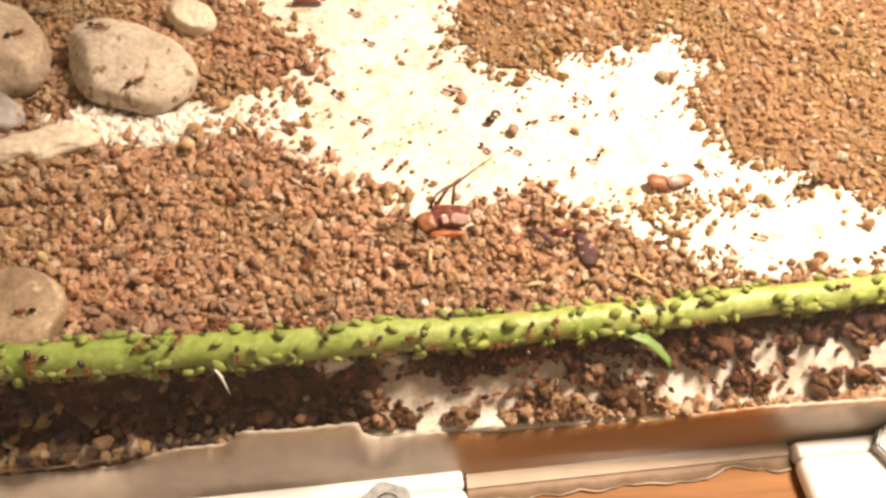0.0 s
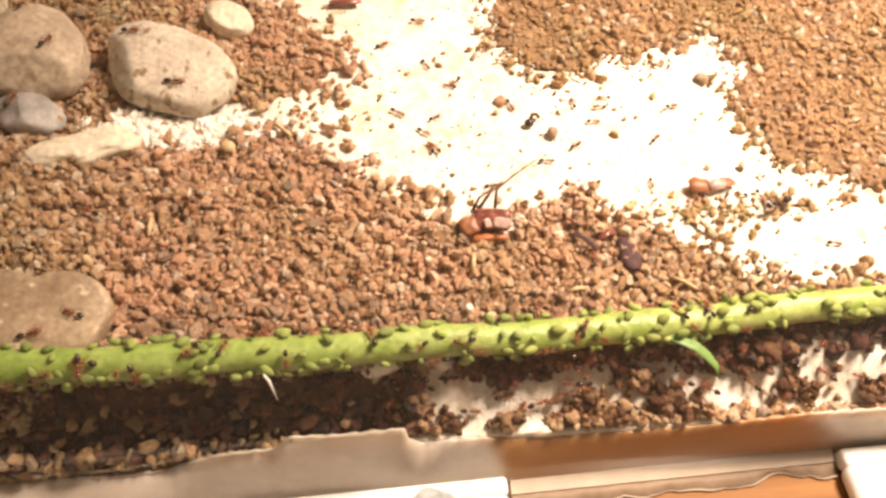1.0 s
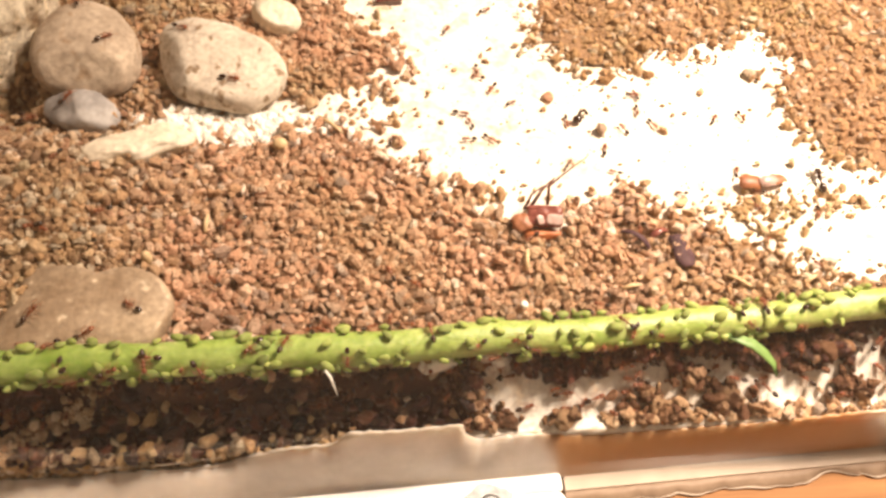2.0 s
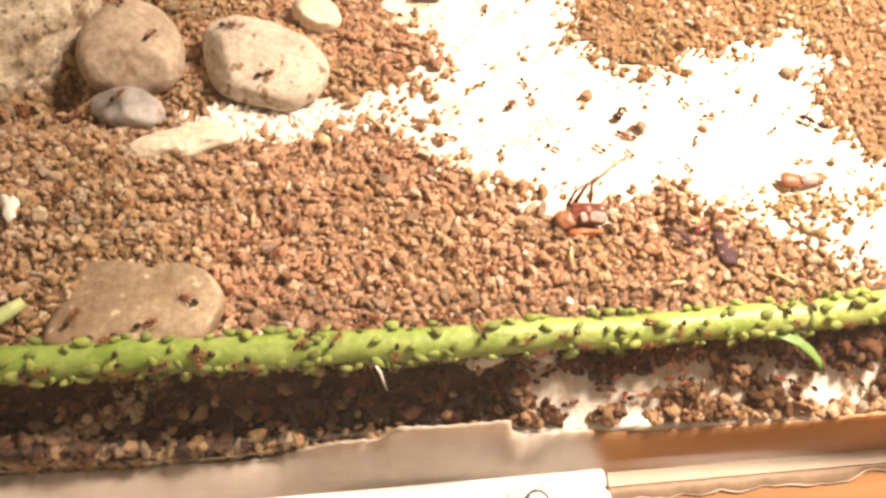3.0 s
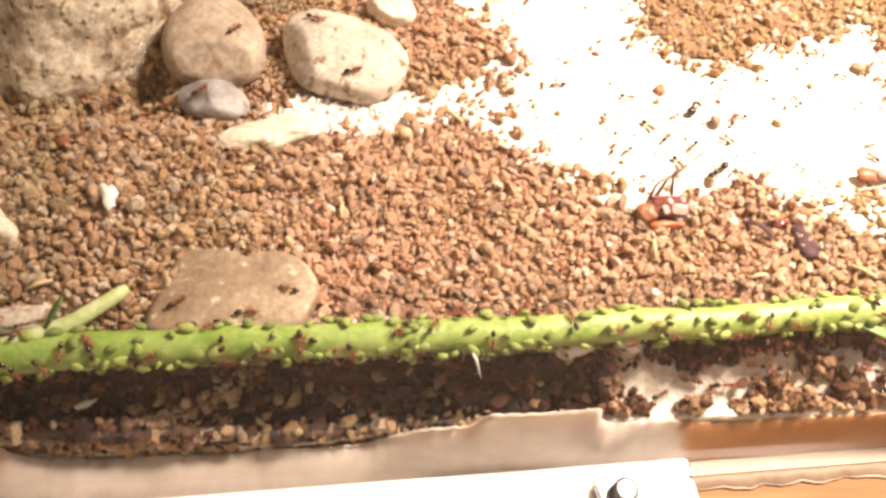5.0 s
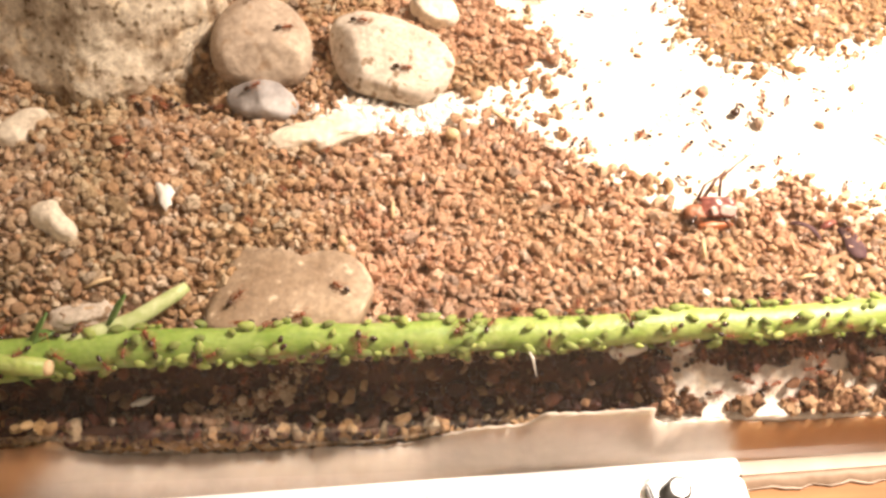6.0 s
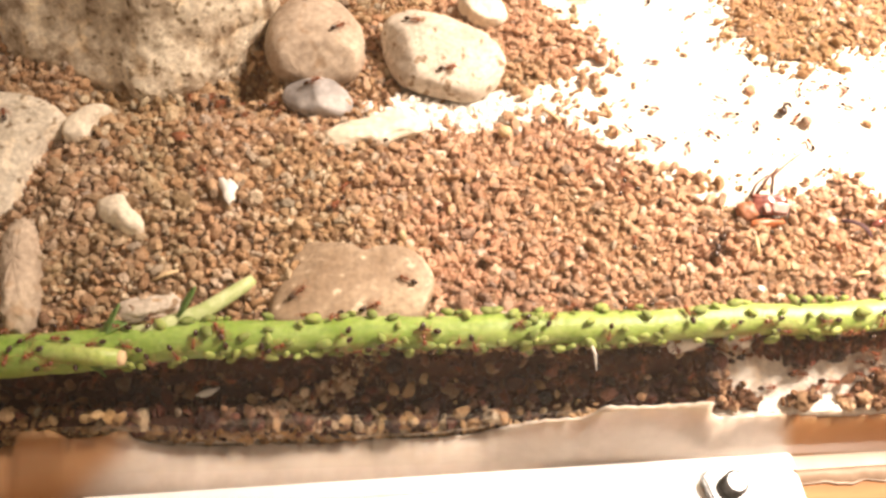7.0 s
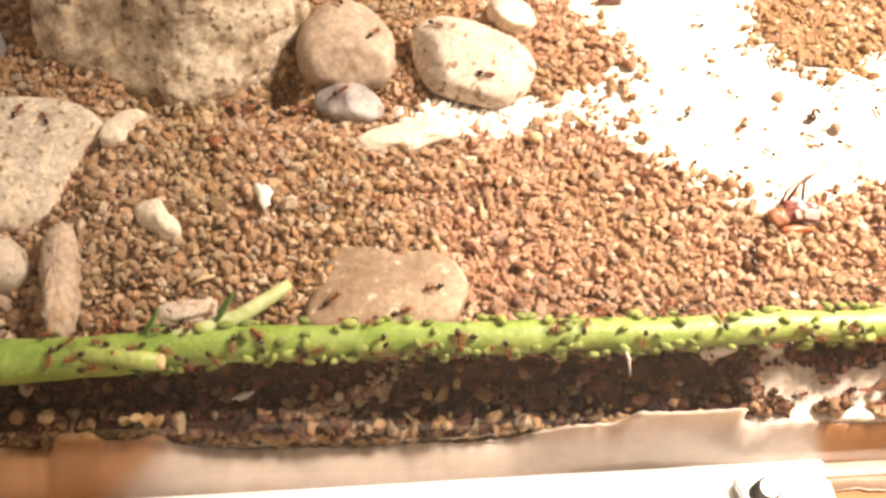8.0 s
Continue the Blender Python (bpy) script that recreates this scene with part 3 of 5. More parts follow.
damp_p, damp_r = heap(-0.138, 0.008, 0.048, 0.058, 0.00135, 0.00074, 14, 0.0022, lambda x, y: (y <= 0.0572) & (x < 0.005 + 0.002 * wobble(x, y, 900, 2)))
# the grains in the stretch just behind the stem are pieces of their own
own = (top_p[:, 0] > -0.040) & (top_p[:, 0] < 0.036) & (top_p[:, 1] > 0.0635) & (top_p[:, 1] < 0.080)
own_i = np.flatnonzero(own)[:300]
is_own = np.zeros(len(top_p), bool)
is_own[own_i] = True
rest = np.concatenate([np.ones(len(low_p), bool), ~is_own])
strewn = np.random.default_rng(9).normal(0, 0.009, len(coarse_p))
browner = (coarse_p[:, 0] > 0.034 + strewn) | (coarse_p[:, 0] < -0.046 + 0.014 * wobble(coarse_p[:, 0], coarse_p[:, 1], 90, 3) + np.random.default_rng(8).normal(0, 0.008, len(coarse_p)))
grain_field("clay_granules", coarse_p[rest & ~browner], coarse_r[rest & ~browner], m_granule, 21, soil, "reddish brown fired clay granules")
grain_field("clay_granules", coarse_p[rest & browner], coarse_r[rest & browner], m_granule_brown, 29, soil, "yellowish brown clay granules")
fine_p, fine_r = heap(-0.04, 0.15, 0.056, 0.158, 0.00112, 0.00056, 13, 0.0007, fine)
grain_field("fine_granules", fine_p, fine_r, m_granule_tan, 22, soil, "small tan clay granules")

# grains pressed against the front wall
rng = np.random.default_rng(5)
fx = rng.uniform(-0.135, 0.004, 1500)
fz = -0.0165 + rng.random(1500) ** 0.8 * (0.0095 + 0.0022 * wobble(fx, fx * 0, 420, 3) - 0.003 * smoothstep(-0.07, -0.055, fx))
fr_ = np.clip(rng.lognormal(math.log(0.0008), 0.35, 1500), 0.0004, 0.0018)
front_p = np.stack([fx, WALL_IN + fr_ * 0.7 + rng.uniform(0, 0.0006, 1500), fz], 1)
# a few larger grains behind the pane
bx = np.concatenate([rng.uniform(-0.088, -0.066, 52), rng.uniform(-0.096, -0.050, 38)])
br = rng.uniform(0.0007, 0.00155, 90)
bz = np.interp(bx, SOIL_LINE[:, 0], SOIL_LINE[:, 1]) + 0.0008 + rng.uniform(0, 0.0050, 90)
grain_field("front_pebbles", np.stack([bx, WALL_IN + br * 0.95, bz], 1), br, m_ochre, 37, soil, "larger ochre granules pressed against the acrylic")
# a thin bank of grains along the wall, and clumps of darker ones on the plaster (mm: x, y, spread, count)
gx = rng.uniform(0.026, 0.13, 560)
gy = WALL_IN + rng.gamma(1.6, 0.0006, 560) + 0.0005
gr = np.clip(rng.lognormal(math.log(0.00058), 0.35, 560), 0.0003, 0.0012)
strip_p = np.stack([gx, gy, land(gx, gy) + gr * 0.6 + 0.0003], 1)
CLUMPS = ((6, 50.6, 2.08, 63), (10, 50.2, 1.28, 20), (18.6, 50.2, 0.96, 12), (21, 49.8, 0.72, 8), (31, 50.6, 1.76, 42), (35, 52, 1.12, 15), (38, 50.4, 1.6, 36), (41, 55.2, 1.04, 15), (38, 55.6, 0.64, 6), (46, 51.0, 1.52, 39),
          (45, 53.2, 1.04, 12), (51, 50.2, 1.28, 18), (62.5, 59, 2.3, 130), (60.5, 57.4, 1.7, 60), (64, 57.6, 1.2, 34), (67, 57.5, 0.8, 9), (68.5, 53, 1.12, 12), (71, 51.5, 0.8, 9), (79, 61.5, 1.6, 33), (85, 60.5, 1.44, 27), (94, 61, 2.4, 72), (82, 51.6, 1.28, 24), (90, 52.2, 1.6, 33), (76, 55, 0.48, 4),
          (58, 58.4, 1.5, 40), (67.4, 57.4, 0.8, 18), (68.3, 55.4, 0.6, 8), (70, 60.4, 1.2, 34), (75, 61, 1.3, 34), (75.2, 57.2, 0.6, 7), (80.5, 58.6, 1.2, 26), (86.8, 59.4, 1.4, 30), (91, 58.6, 1.5, 36), (59.2, 55.3, 0.8, 8),
          (41.4, 54.2, 0.9, 16), (47, 52.4, 1.1, 20), (37.6, 54.4, 0.7, 9), (33.3, 53.2, 0.8, 11), (66.6, 53, 0.8, 11), (70.2, 51.8, 0.9, 12), (82, 52.0, 1.2, 16), (88.7, 52.6, 0.6, 6), (50.5, 57.5, 1.7, 56))
kx = np.concatenate([rng.normal(a, s, n) for a, b, s, n in CLUMPS]) / 1000
ky = np.maximum(np.concatenate([rng.normal(b, 0.62 * s, n) for a, b, s, n in CLUMPS]) / 1000, WALL_IN + 0.0011)
kr = np.clip(rng.lognormal(math.log(0.00066), 0.36, len(kx)), 0.0003, 0.0015)
clump_p = np.stack([kx, ky, land(kx, ky) + kr * 0.5 + rng.uniform(0, 0.0013, len(kx))], 1)
ux = np.concatenate([rng.uniform(0.006, 0.056, 1500), rng.uniform(0.056, 0.13, 380)])
front_edge = np.interp(ux[:1500], np.array((6, 9, 12, 18, 24, 31, 38, 44, 50, 56)) / 1000, np.array((59, 58.2, 56.4, 55.2, 55.6, 57, 57.6, 58.0, 56.9, 57)) / 1000)
uy = np.concatenate([front_edge + rng.random(1500) ** 1.1 * (0.0612 - front_edge) + rng.normal(0, 0.0003, 1500), rng.normal(0.0626, 0.0008, 380) + 0.0016 * np.sin(ux[1500:] * 260)])
ok = ~(((ux > -0.004) & (ux < 0.0115)) & (uy < 0.0592))
ux, uy = ux[ok], uy[ok]
ur = np.clip(rng.lognormal(math.log(0.0008), 0.35, len(ux)), 0.0004, 0.0018)
under_p = np.stack([ux, uy, land(ux, uy) + ur * 0.6 + rng.uniform(0, 0.0018, len(ux))], 1)
grain_field("front_granules", strip_p, gr, m_granule_brown, 23, soil, "clay granules pressed against the acrylic")
# clumps below the stem take the granule colour with shade painted in
below_stem = ky > 0.0556
grain_field("clumped_granules", clump_p[~below_stem], kr[~below_stem], m_clump, 31, soil, "clumps of dark brown damp granules on the plaster")
grain_field("clumped_granules", clump_p[below_stem], kr[below_stem], m_damp_shaded, 32, soil, "reddish damp granules below the stem, blackened for its shade")

# rounder lumps carried into the channel (mm: x, y, radius)
LUMPS = np.array(((63.4, 57.0, 2.0), (41.6, 54.0, 1.6), (47.2, 52.3, 1.7), (44.8, 51.3, 1.3), (61.2, 58.6, 1.3), (57.7, 58.4, 1.1), (67.6, 57.5, 1.2), (68.3, 55.4, 0.9), (75.2, 57.1, 1.2), (79.4, 57.6, 1.4),
                  (82.0, 57.3, 1.2), (90.5, 57.8, 1.6), (66.4, 53.0, 1.3), (70.2, 51.7, 1.2), (84.5, 52.0, 1.3), (88.7, 53.0, 1.1), (19.6, 50.0, 1.5), (29, 49.6, 1.2))) / 1000
grain_field("large_granules", np.stack([LUMPS[:, 0], LUMPS[:, 1], land(LUMPS[:, 0], LUMPS[:, 1]) + LUMPS[:, 2] * 0.7], 1), LUMPS[:, 2], m_clump, 33, soil, "large dark brown crumbs in the channel")
# drier tan grains lie low against the wall, and strewn through the bank
dry = np.random.default_rng(41)
low = front_p[:, 2] < np.interp(fx, SOIL_LINE[:, 0], SOIL_LINE[:, 1]) + dry.uniform(0.0005, 0.0060, len(fx))
strewn_dry = dry.random(len(damp_p)) < np.where(damp_p[:, 1] < 0.0525, 0.30, 0.06)
grain_field("drier_soil", np.concatenate([front_p[low], damp_p[strewn_dry]]), np.concatenate([fr_[low] * 0.9, damp_r[strewn_dry]]), m_granule_brown, 43, soil, "drier tan grains low in the bank along the acrylic")
grain_field("damp_soil", np.concatenate([front_p[~low], damp_p[~strewn_dry], under_p]), np.concatenate([fr_[~low], damp_r[~strewn_dry], ur]), m_damp_shaded, 27, soil, "damp soil crumbs in the channel along the acrylic, darkened for the stem's shade")

# crumbs scattered over the bare plaster
cx, cy = rng.uniform(-0.02, 0.11, 800), rng.uniform(0.072, 0.15, 800)
ok = inside(cx, cy, BARE)
cx, cy = cx[ok], cy[ok]
cr = np.clip(rng.lognormal(math.log(0.00019), 0.45, len(cx)), 0.0001, 0.0007)
# grains strayed from the edges of the clay
ring = []
for (ax, ay), (bx, by) in zip(BARE, np.roll(BARE, -1, 0)):
    for u in rng.random(int(math.hypot(bx - ax, by - ay) / 0.0008)):
        ring.append((ax + u * (bx - ax) + rng.normal(0, 0.0026), ay + u * (by - ay) + rng.normal(0, 0.0026)))
ring = np.array([q for q in ring if q[1] > 0.066])
er = np.clip(rng.lognormal(math.log(0.00034), 0.5, len(ring)), 0.00015, 0.0011)
grain_field("stray_granules", np.stack([ring[:, 0], ring[:, 1], land(ring[:, 0], ring[:, 1]) + er * 0.7], 1), er, m_crumb, 26, soil, "stray clay granules along the edge of the plaster")
# two thicker drifts of crumbs
dx = np.concatenate([rng.normal(0.064, 0.006, 130), rng.normal(0.078, 0.004, 40), rng.normal(0.012, 0.006, 40), rng.normal(-0.006, 0.006, 30)])
dy = np.concatenate([rng.normal(0.087, 0.0025, 130), rng.normal(0.088, 0.002, 40), rng.normal(0.0915, 0.0012, 40), rng.normal(0.114, 0.004, 30)])
dr = np.clip(rng.lognormal(math.log(0.0005), 0.35, len(dx)), 0.0003, 0.0012)
cx, cy, cr = np.concatenate([cx, dx]), np.concatenate([cy, dy]), np.concatenate([cr, dr])
grain_field("crumbs", np.stack([cx, cy, land(cx, cy) + cr * 0.7], 1), cr, m_crumb, 24, soil, "scattered crumbs of clay on the plaster")
# tan and dark grains among the clay by the rocks
kx, ky = rng.normal(-0.098, 0.012, 1000), rng.normal(0.079, 0.012, 1000)
ok = (ky > 0.0615) & (kx > -0.13)
kx, ky = kx[ok], ky[ok]
kr = np.clip(rng.lognormal(math.log(0.00066), 0.34, len(kx)), 0.0004, 0.0016)
grain_field("tan_gravel", np.stack([kx, ky, land(kx, ky) + 0.0013 + kr * 0.3], 1), kr, m_gravel, 28, soil, "tan and dark grains of gravel among the clay")
# pale crust in the damp channel
u = rng.random(230)
qx = -0.0690 + 0.0200 * u + rng.normal(0, 0.0009, 230)
qy = 0.0512 + 0.0066 * u ** 1.4 + rng.normal(0, 0.0007, 230)
qr = np.clip(rng.lognormal(math.log(0.00045), 0.4, 230), 0.0002, 0.0011)
grain_field("pale_crust", np.stack([qx, qy, land(qx, qy) + 0.0026 + qr * 0.5], 1), qr, m_crust, 30, damp_bed, "crumbling pale crust of plaster in the damp soil")
# white plaster rubble below the stones
wx, wy = rng.normal(-0.0360, 0.0070, 3000), rng.normal(0.1080, 0.0016, 3000)
wr = np.clip(rng.lognormal(math.log(0.0005), 0.45, 3000), 0.0002, 0.0014)
grain_field("plaster_rubble", np.stack([wx, wy, land(wx, wy) + wr * 0.7], 1), wr, m_chalk, 25, plaster, "white crumbs of broken plaster")


# ---- stones ----
STONES = []


def stone(name, label, mat, centre, size, turn=(0, 0, 0), seed=1, lumps=0.10, square=2.4, sink=0.25, detail=4, pits=0.0):
    """A water-worn stone: a rounded block with lumps, resting in the ground."""
    bm = bmesh.new()
    bmesh.ops.create_icosphere(bm, subdivisions=detail, radius=1.0)
    for v in bm.verts:
        d = v.co.normalized()
        k = (abs(d.x) ** square + abs(d.y) ** square + abs(d.z) ** square) ** (-1 / square)
        p = d * k
        f = 1 + lumps * noise.noise(p * 1.1 + Vector((seed * 3.1, 0, 0))) + lumps * 0.4 * noise.noise(p * 2.7 + Vector((0, seed * 1.7, 0)))
        f += pits * noise.noise(p * 7 + Vector((seed, seed, 0))) + pits * 0.6 * noise.noise(p * 15 + Vector((0, seed, seed)))
        v.co = Vector((p.x * size[0], p.y * size[1], p.z * size[2])) * f / 2
    bmesh.ops.rotate(bm, verts=bm.verts, cent=(0, 0, 0), matrix=Euler([radians(a) for a in turn]).to_matrix())
    low = min(v.co.z for v in bm.verts)
    ob = part(name, bm, mat)
    x, y = centre
    ob.matrix_basis = pose(x, y, float(land(x, y)) - low - sink * size[2])
    STONES.append(ob)
    return tagged(ob, label, "stone")


def cobble(name, label, mat, outline, mid, half, round_=2.3, seed=1, lumps=0.06, pits=0.0, faces=()):
    """A worn stone over a plan outline (mm): half is its half height round the level mid (mm); faces are planes (normal, reach) that flatten it."""
    ring = [Vector(q) for q in outline]
    for _ in range(3):
        ring = [q for a, b in zip(ring, ring[1:] + ring[:1]) for q in (a.lerp(b, 0.25), a.lerp(b, 0.75))]
    centre = sum(ring, Vector((0, 0))) / len(ring)
    ring = [centre + 1.04 * (q - centre) for q in ring]
    wide = max((q - centre).length for q in ring)
    bm = bmesh.new()
    rows = []
    for j in range(1, 26):
        a = math.pi * (j / 26 - 0.5)
        flat, z = abs(math.cos(a)) ** (2 / round_), math.copysign(abs(math.sin(a)) ** (2 / round_), a)
        row = []
        for q in ring:
            p = Vector(((q - centre).x / wide * flat, (q - centre).y / wide * flat, z))
            for n, reach in faces:
                n = Vector(n).normalized()
                over = p.dot(n) - reach
                if over > 0:
                    p -= 0.88 * over * n
            f = 1 + lumps * noise.noise(p * 1.6 + Vector((seed * 3.1, 0, 0))) + 0.5 * lumps * noise.noise(p * 3.7 + Vector((0, seed * 1.7, 0)))
            f += pits * noise.noise(p * 9 + Vector((seed, seed, 0))) + 0.6 * pits * noise.noise(p * 21 + Vector((0, seed, seed)))
            row.append(bm.verts.new((p.x * f * wide / 1000, p.y * f * wide / 1000, p.z * f * half / 1000)))
        rows.append(row)
    n = len(ring)
    for lo, hi in zip(rows, rows[1:]):
        for i in range(n):
            bm.faces.new((lo[i], lo[(i + 1) % n], hi[(i + 1) % n], hi[i]))
    for row, end in ((rows[0][::-1], -1), (rows[-1], 1)):
        tip = bm.verts.new(sum((v.co for v in row), Vector((0, 0, 0))) / n)
        for i in range(n):
            bm.faces.new((row[i], row[(i + 1) % n], tip))
    ob = part(name, bm, mat)
    ob.matrix_basis = pose(centre.x / 1000, centre.y / 1000, mid / 1000)
    STONES.append(ob)
    return tagged(ob, label, "stone")


cobble("river_stone", "smooth pale beige river stone with fine pits and a flat face", m_stone_pale,
       ((-49.5, 127.5), (-46.5, 130.5), (-41.5, 131.5), (-35, 129), (-28, 124), (-25, 119), (-25.7, 115), (-29.5, 111.5), (-33, 110), (-39, 111.5), (-44.5, 113.5), (-47, 117), (-49, 122.5)),
       4, 5.5, 2.7, 3, 0.07, 0.012, (((0.10, -0.55, 0.8), 0.62), ((-0.8, -0.45, 0.35), 0.66)))
cobble("river_stone", "rounded tan grey river stone leaning on a rock", m_stone_tan,
       ((-72.3, 125), (-70.5, 130), (-67.5, 133.5), (-63.3, 134.5), (-58.5, 133), (-54.5, 128.5), (-53, 123), (-54, 116), (-58, 113.5), (-63.5, 113.5), (-69, 115), (-71.8, 119.5)),
       4.6, 6.2, 2.5, 5, 0.07, 0.008, (((0.05, -0.9, 0.35), 0.78),))
cobble("quartz_pebble", "small translucent grey quartz pebble", m_stone_grey, ((-68.6, 109), (-67.5, 111.5), (-65, 113.5), (-61.6, 114), (-58.3, 112.7), (-54.4, 109), (-56, 106.5), (-63.5, 105.8)),
       2.6, 4.0, 2.2, 7, 0.08, 0.0, (((-0.5, -0.6, 0.6), 0.6), ((0.6, -0.4, 0.7), 0.62)))
cobble("flat_pebble", "flat cream sandstone pebble half buried in clay", m_stone_cream, ((-61, 98.5), (-57, 102), (-53, 103), (-48, 106), (-42.8, 105.6), (-42, 100.5), (-46.6, 99.5), (-50, 96.8), (-53, 98.6), (-57, 96.8)),
       3.2, 2.2, 3.2, 9, 0.16, 0.05)
cobble("small_pebble", "small pale yellowish pebble in the soil", m_stone_cream, ((-33, 137.5), (-30.5, 134), (-26, 132.5), (-23, 134), (-23.3, 138.3), (-28, 141), (-32.8, 140.3)),
       2.2, 3.2, 2.6, 11, 0.08, 0.01, (((0.1, -0.5, 0.85), 0.7),))
def corner_rock(name, label, mat, outline, height, seed, lean=(0, 0)):
    """A split rock with leaning faces over a plan outline (mm), rounded edges and a pitted skin."""
    ring = [Vector((x / 1000, y / 1000)) for x, y in outline]
    for _ in range(2):
        ring = [q for a, b in zip(ring, ring[1:] + ring[:1]) for q in (a.lerp(b, 0.2), a.lerp(b, 0.8))]
    fine = []
    for a, b in zip(ring, ring[1:] + ring[:1]):
        n = max(1, round((b - a).length / 0.0008))
        fine += [a.lerp(b, i / n) for i in range(n)]
    mid = sum(fine, Vector((0, 0))) / len(fine)
    levels = 60
    bm = bmesh.new()
    rings = []
    for j in range(levels + 9):
        z = min(j / levels, 1) * height
        under = float(smoothstep(0, 0.006, z))
        k = (0.95 + 0.07 * under - 0.04 * min(j / levels, 1)) if j <= levels else 0.98 * math.cos((j - levels) / 9 * math.pi / 2) ** 0.5
        z += 0 if j <= levels else 0.004 * math.sin((j - levels) / 9 * math.pi / 2)
        row = []
        for q in fine:
            p = mid + (q - mid) * k + Vector(lean) * z
            v = Vector((p.x, p.y, z))
            out = Vector(((q - mid).x, (q - mid).y, 0)).normalized()
            d = 0.0016 * noise.noise(v * 90 + Vector((seed, 0, 0))) + 0.0009 * noise.noise(v * 240) + 0.00045 * noise.noise(v * 600) + 0.00025 * noise.noise(v * 1400)
            row.append(bm.verts.new(v + out * d))
        rings.append(row)
    n = len(fine)
    for lo, hi in zip(rings, rings[1:]):
        for i in range(n):
            bm.faces.new((lo[i], lo[(i + 1) % n], hi[(i + 1) % n], hi[i]))
    bm.faces.new(rings[0][::-1])
    bm.faces.new(rings[-1])
    ob = part(name, bm, mat)
    ob.matrix_basis = pose(0, 0, -0.001)
    STONES.append(ob)
    return tagged(ob, label, "stone")


corner_rock("rock", "big pitted grey and tan granite rock", m_rock, ((-125.5, 119.5), (-112, 115), (-101, 110), (-95.5, 107), (-89, 108.5), (-82, 112), (-76.5, 119), (-72.5, 127), (-71, 140), (-82, 158), (-124, 158)), 0.030, 13, (0.14, 0.58))
cobble("rock", "white speckled angular rock", m_rock_white, ((-125, 104.5), (-119, 105), (-113, 104), (-108.4, 102.6), (-104.2, 99.5), (-104.7, 97), (-107.6, 94.6), (-108.5, 90.5), (-109.6, 87), (-111, 82), (-113.5, 79.5), (-118, 80), (-132, 81), (-142, 90), (-140, 101)),
       5, 8, 3.0, 15, 0.05, 0.012, (((0.1, 0.15, 1.0), 0.72), ((0.25, -0.8, 0.45), 0.45)))
cobble("flint_nodule", "sandy beige elongated nodule with hollows", m_stone_tan, ((-110, 75), (-109.4, 79), (-106.4, 80.2), (-105, 78), (-103.6, 73.7), (-102.5, 68.5), (-102.3, 62.6), (-103.5, 59.8), (-106.4, 59.8), (-106.8, 64.5), (-108.8, 69.5)),
       4.5, 4.5, 2.3, 17, 0.12, 0.09)
cobble("river_stone", "pinkish pale rounded stone beside the nodule", m_stone_pale, ((-123, 76.6), (-118, 77.5), (-114.1, 76), (-112, 72.8), (-111.7, 69.9), (-114.2, 68), (-119, 67.4), (-125, 71)), 4, 5, 2.4, 19, 0.05, 0.01)
cobble("flat_stone", "flat warm brown stone with white flecks behind the green stem", m_stone_flecked, ((-64.6, 73.0), (-62.4, 74.8), (-59.4, 74.6), (-55, 73), (-51, 70.4), (-48.8, 70.4), (-46.5, 73.2), (-43.2, 72), (-41.5, 68.4), (-42.4, 64.5), (-45, 61), (-53, 60), (-66.4, 60.5), (-67.2, 64.2), (-65.6, 68.6)),
       3.2, 5.0, 2.8, 21, 0.06, 0.008, (((-0.05, -0.5, 0.85), 0.40), ((-0.7, 0.1, 0.7), 0.62)))
stone("plaster_lump", "crusty pale brown flake of plaster in the dark soil", m_stone_tan, (-0.0672, 0.0525), (0.0080, 0.0030, 0.0026), (0, 0, -18), 33, 0.5, 2.2, 0.4, 5, 0.2)
stone("plaster_lump", "crusty pale brown flake of plaster in the dark soil", m_stone_tan, (-0.0810, 0.0520), (0.0060, 0.0026, 0.0024), (0, 0, 12), 35, 0.5, 2.2, 0.4, 5, 0.2)
cobble("chalk_pebble", "small knobbly white pebble on the clay", m_stone_cream, ((-95.7, 80.6), (-93.6, 82.2), (-90.8, 81.6), (-89.8, 78.7), (-87.8, 77.7), (-87.8, 75.3), (-90.4, 74.9), (-91.7, 76.5), (-94.3, 77)), 7.6, 3.4, 2.3, 23, 0.08, 0.03)
cobble("chalk_pebble", "small flat pale pebble on the clay", m_stone_cream, ((-103.6, 99.3), (-101.1, 101.8), (-97.7, 102.4), (-96.7, 100), (-99.4, 98), (-100.1, 94.7), (-103.4, 94.1), (-104.6, 97)), 7.8, 2.6, 2.5, 25, 0.10, 0.03)
stone("plaster_lump", "white lump of plaster showing under the stem", m_chalk, (-0.0005, 0.0578), (0.0062, 0.0030, 0.0034), (0, 0, 8), 41, 0.3, 2.3, 0.3, 4, 0.1)
stone("plaster_lump", "white lump of plaster showing under the stem", m_chalk, (0.0082, 0.0582), (0.0056, 0.0026, 0.0034), (0, 0, -10), 43, 0.4, 2.3, 0.3, 4, 0.1)
stone("chalk_pebble", "flat pale pebble under the side twig", m_stone_pale, (-0.0860, 0.0640), (0.0095, 0.0042, 0.0030), (0, 0, 10), 27, 0.2, 2.6, 0.1)

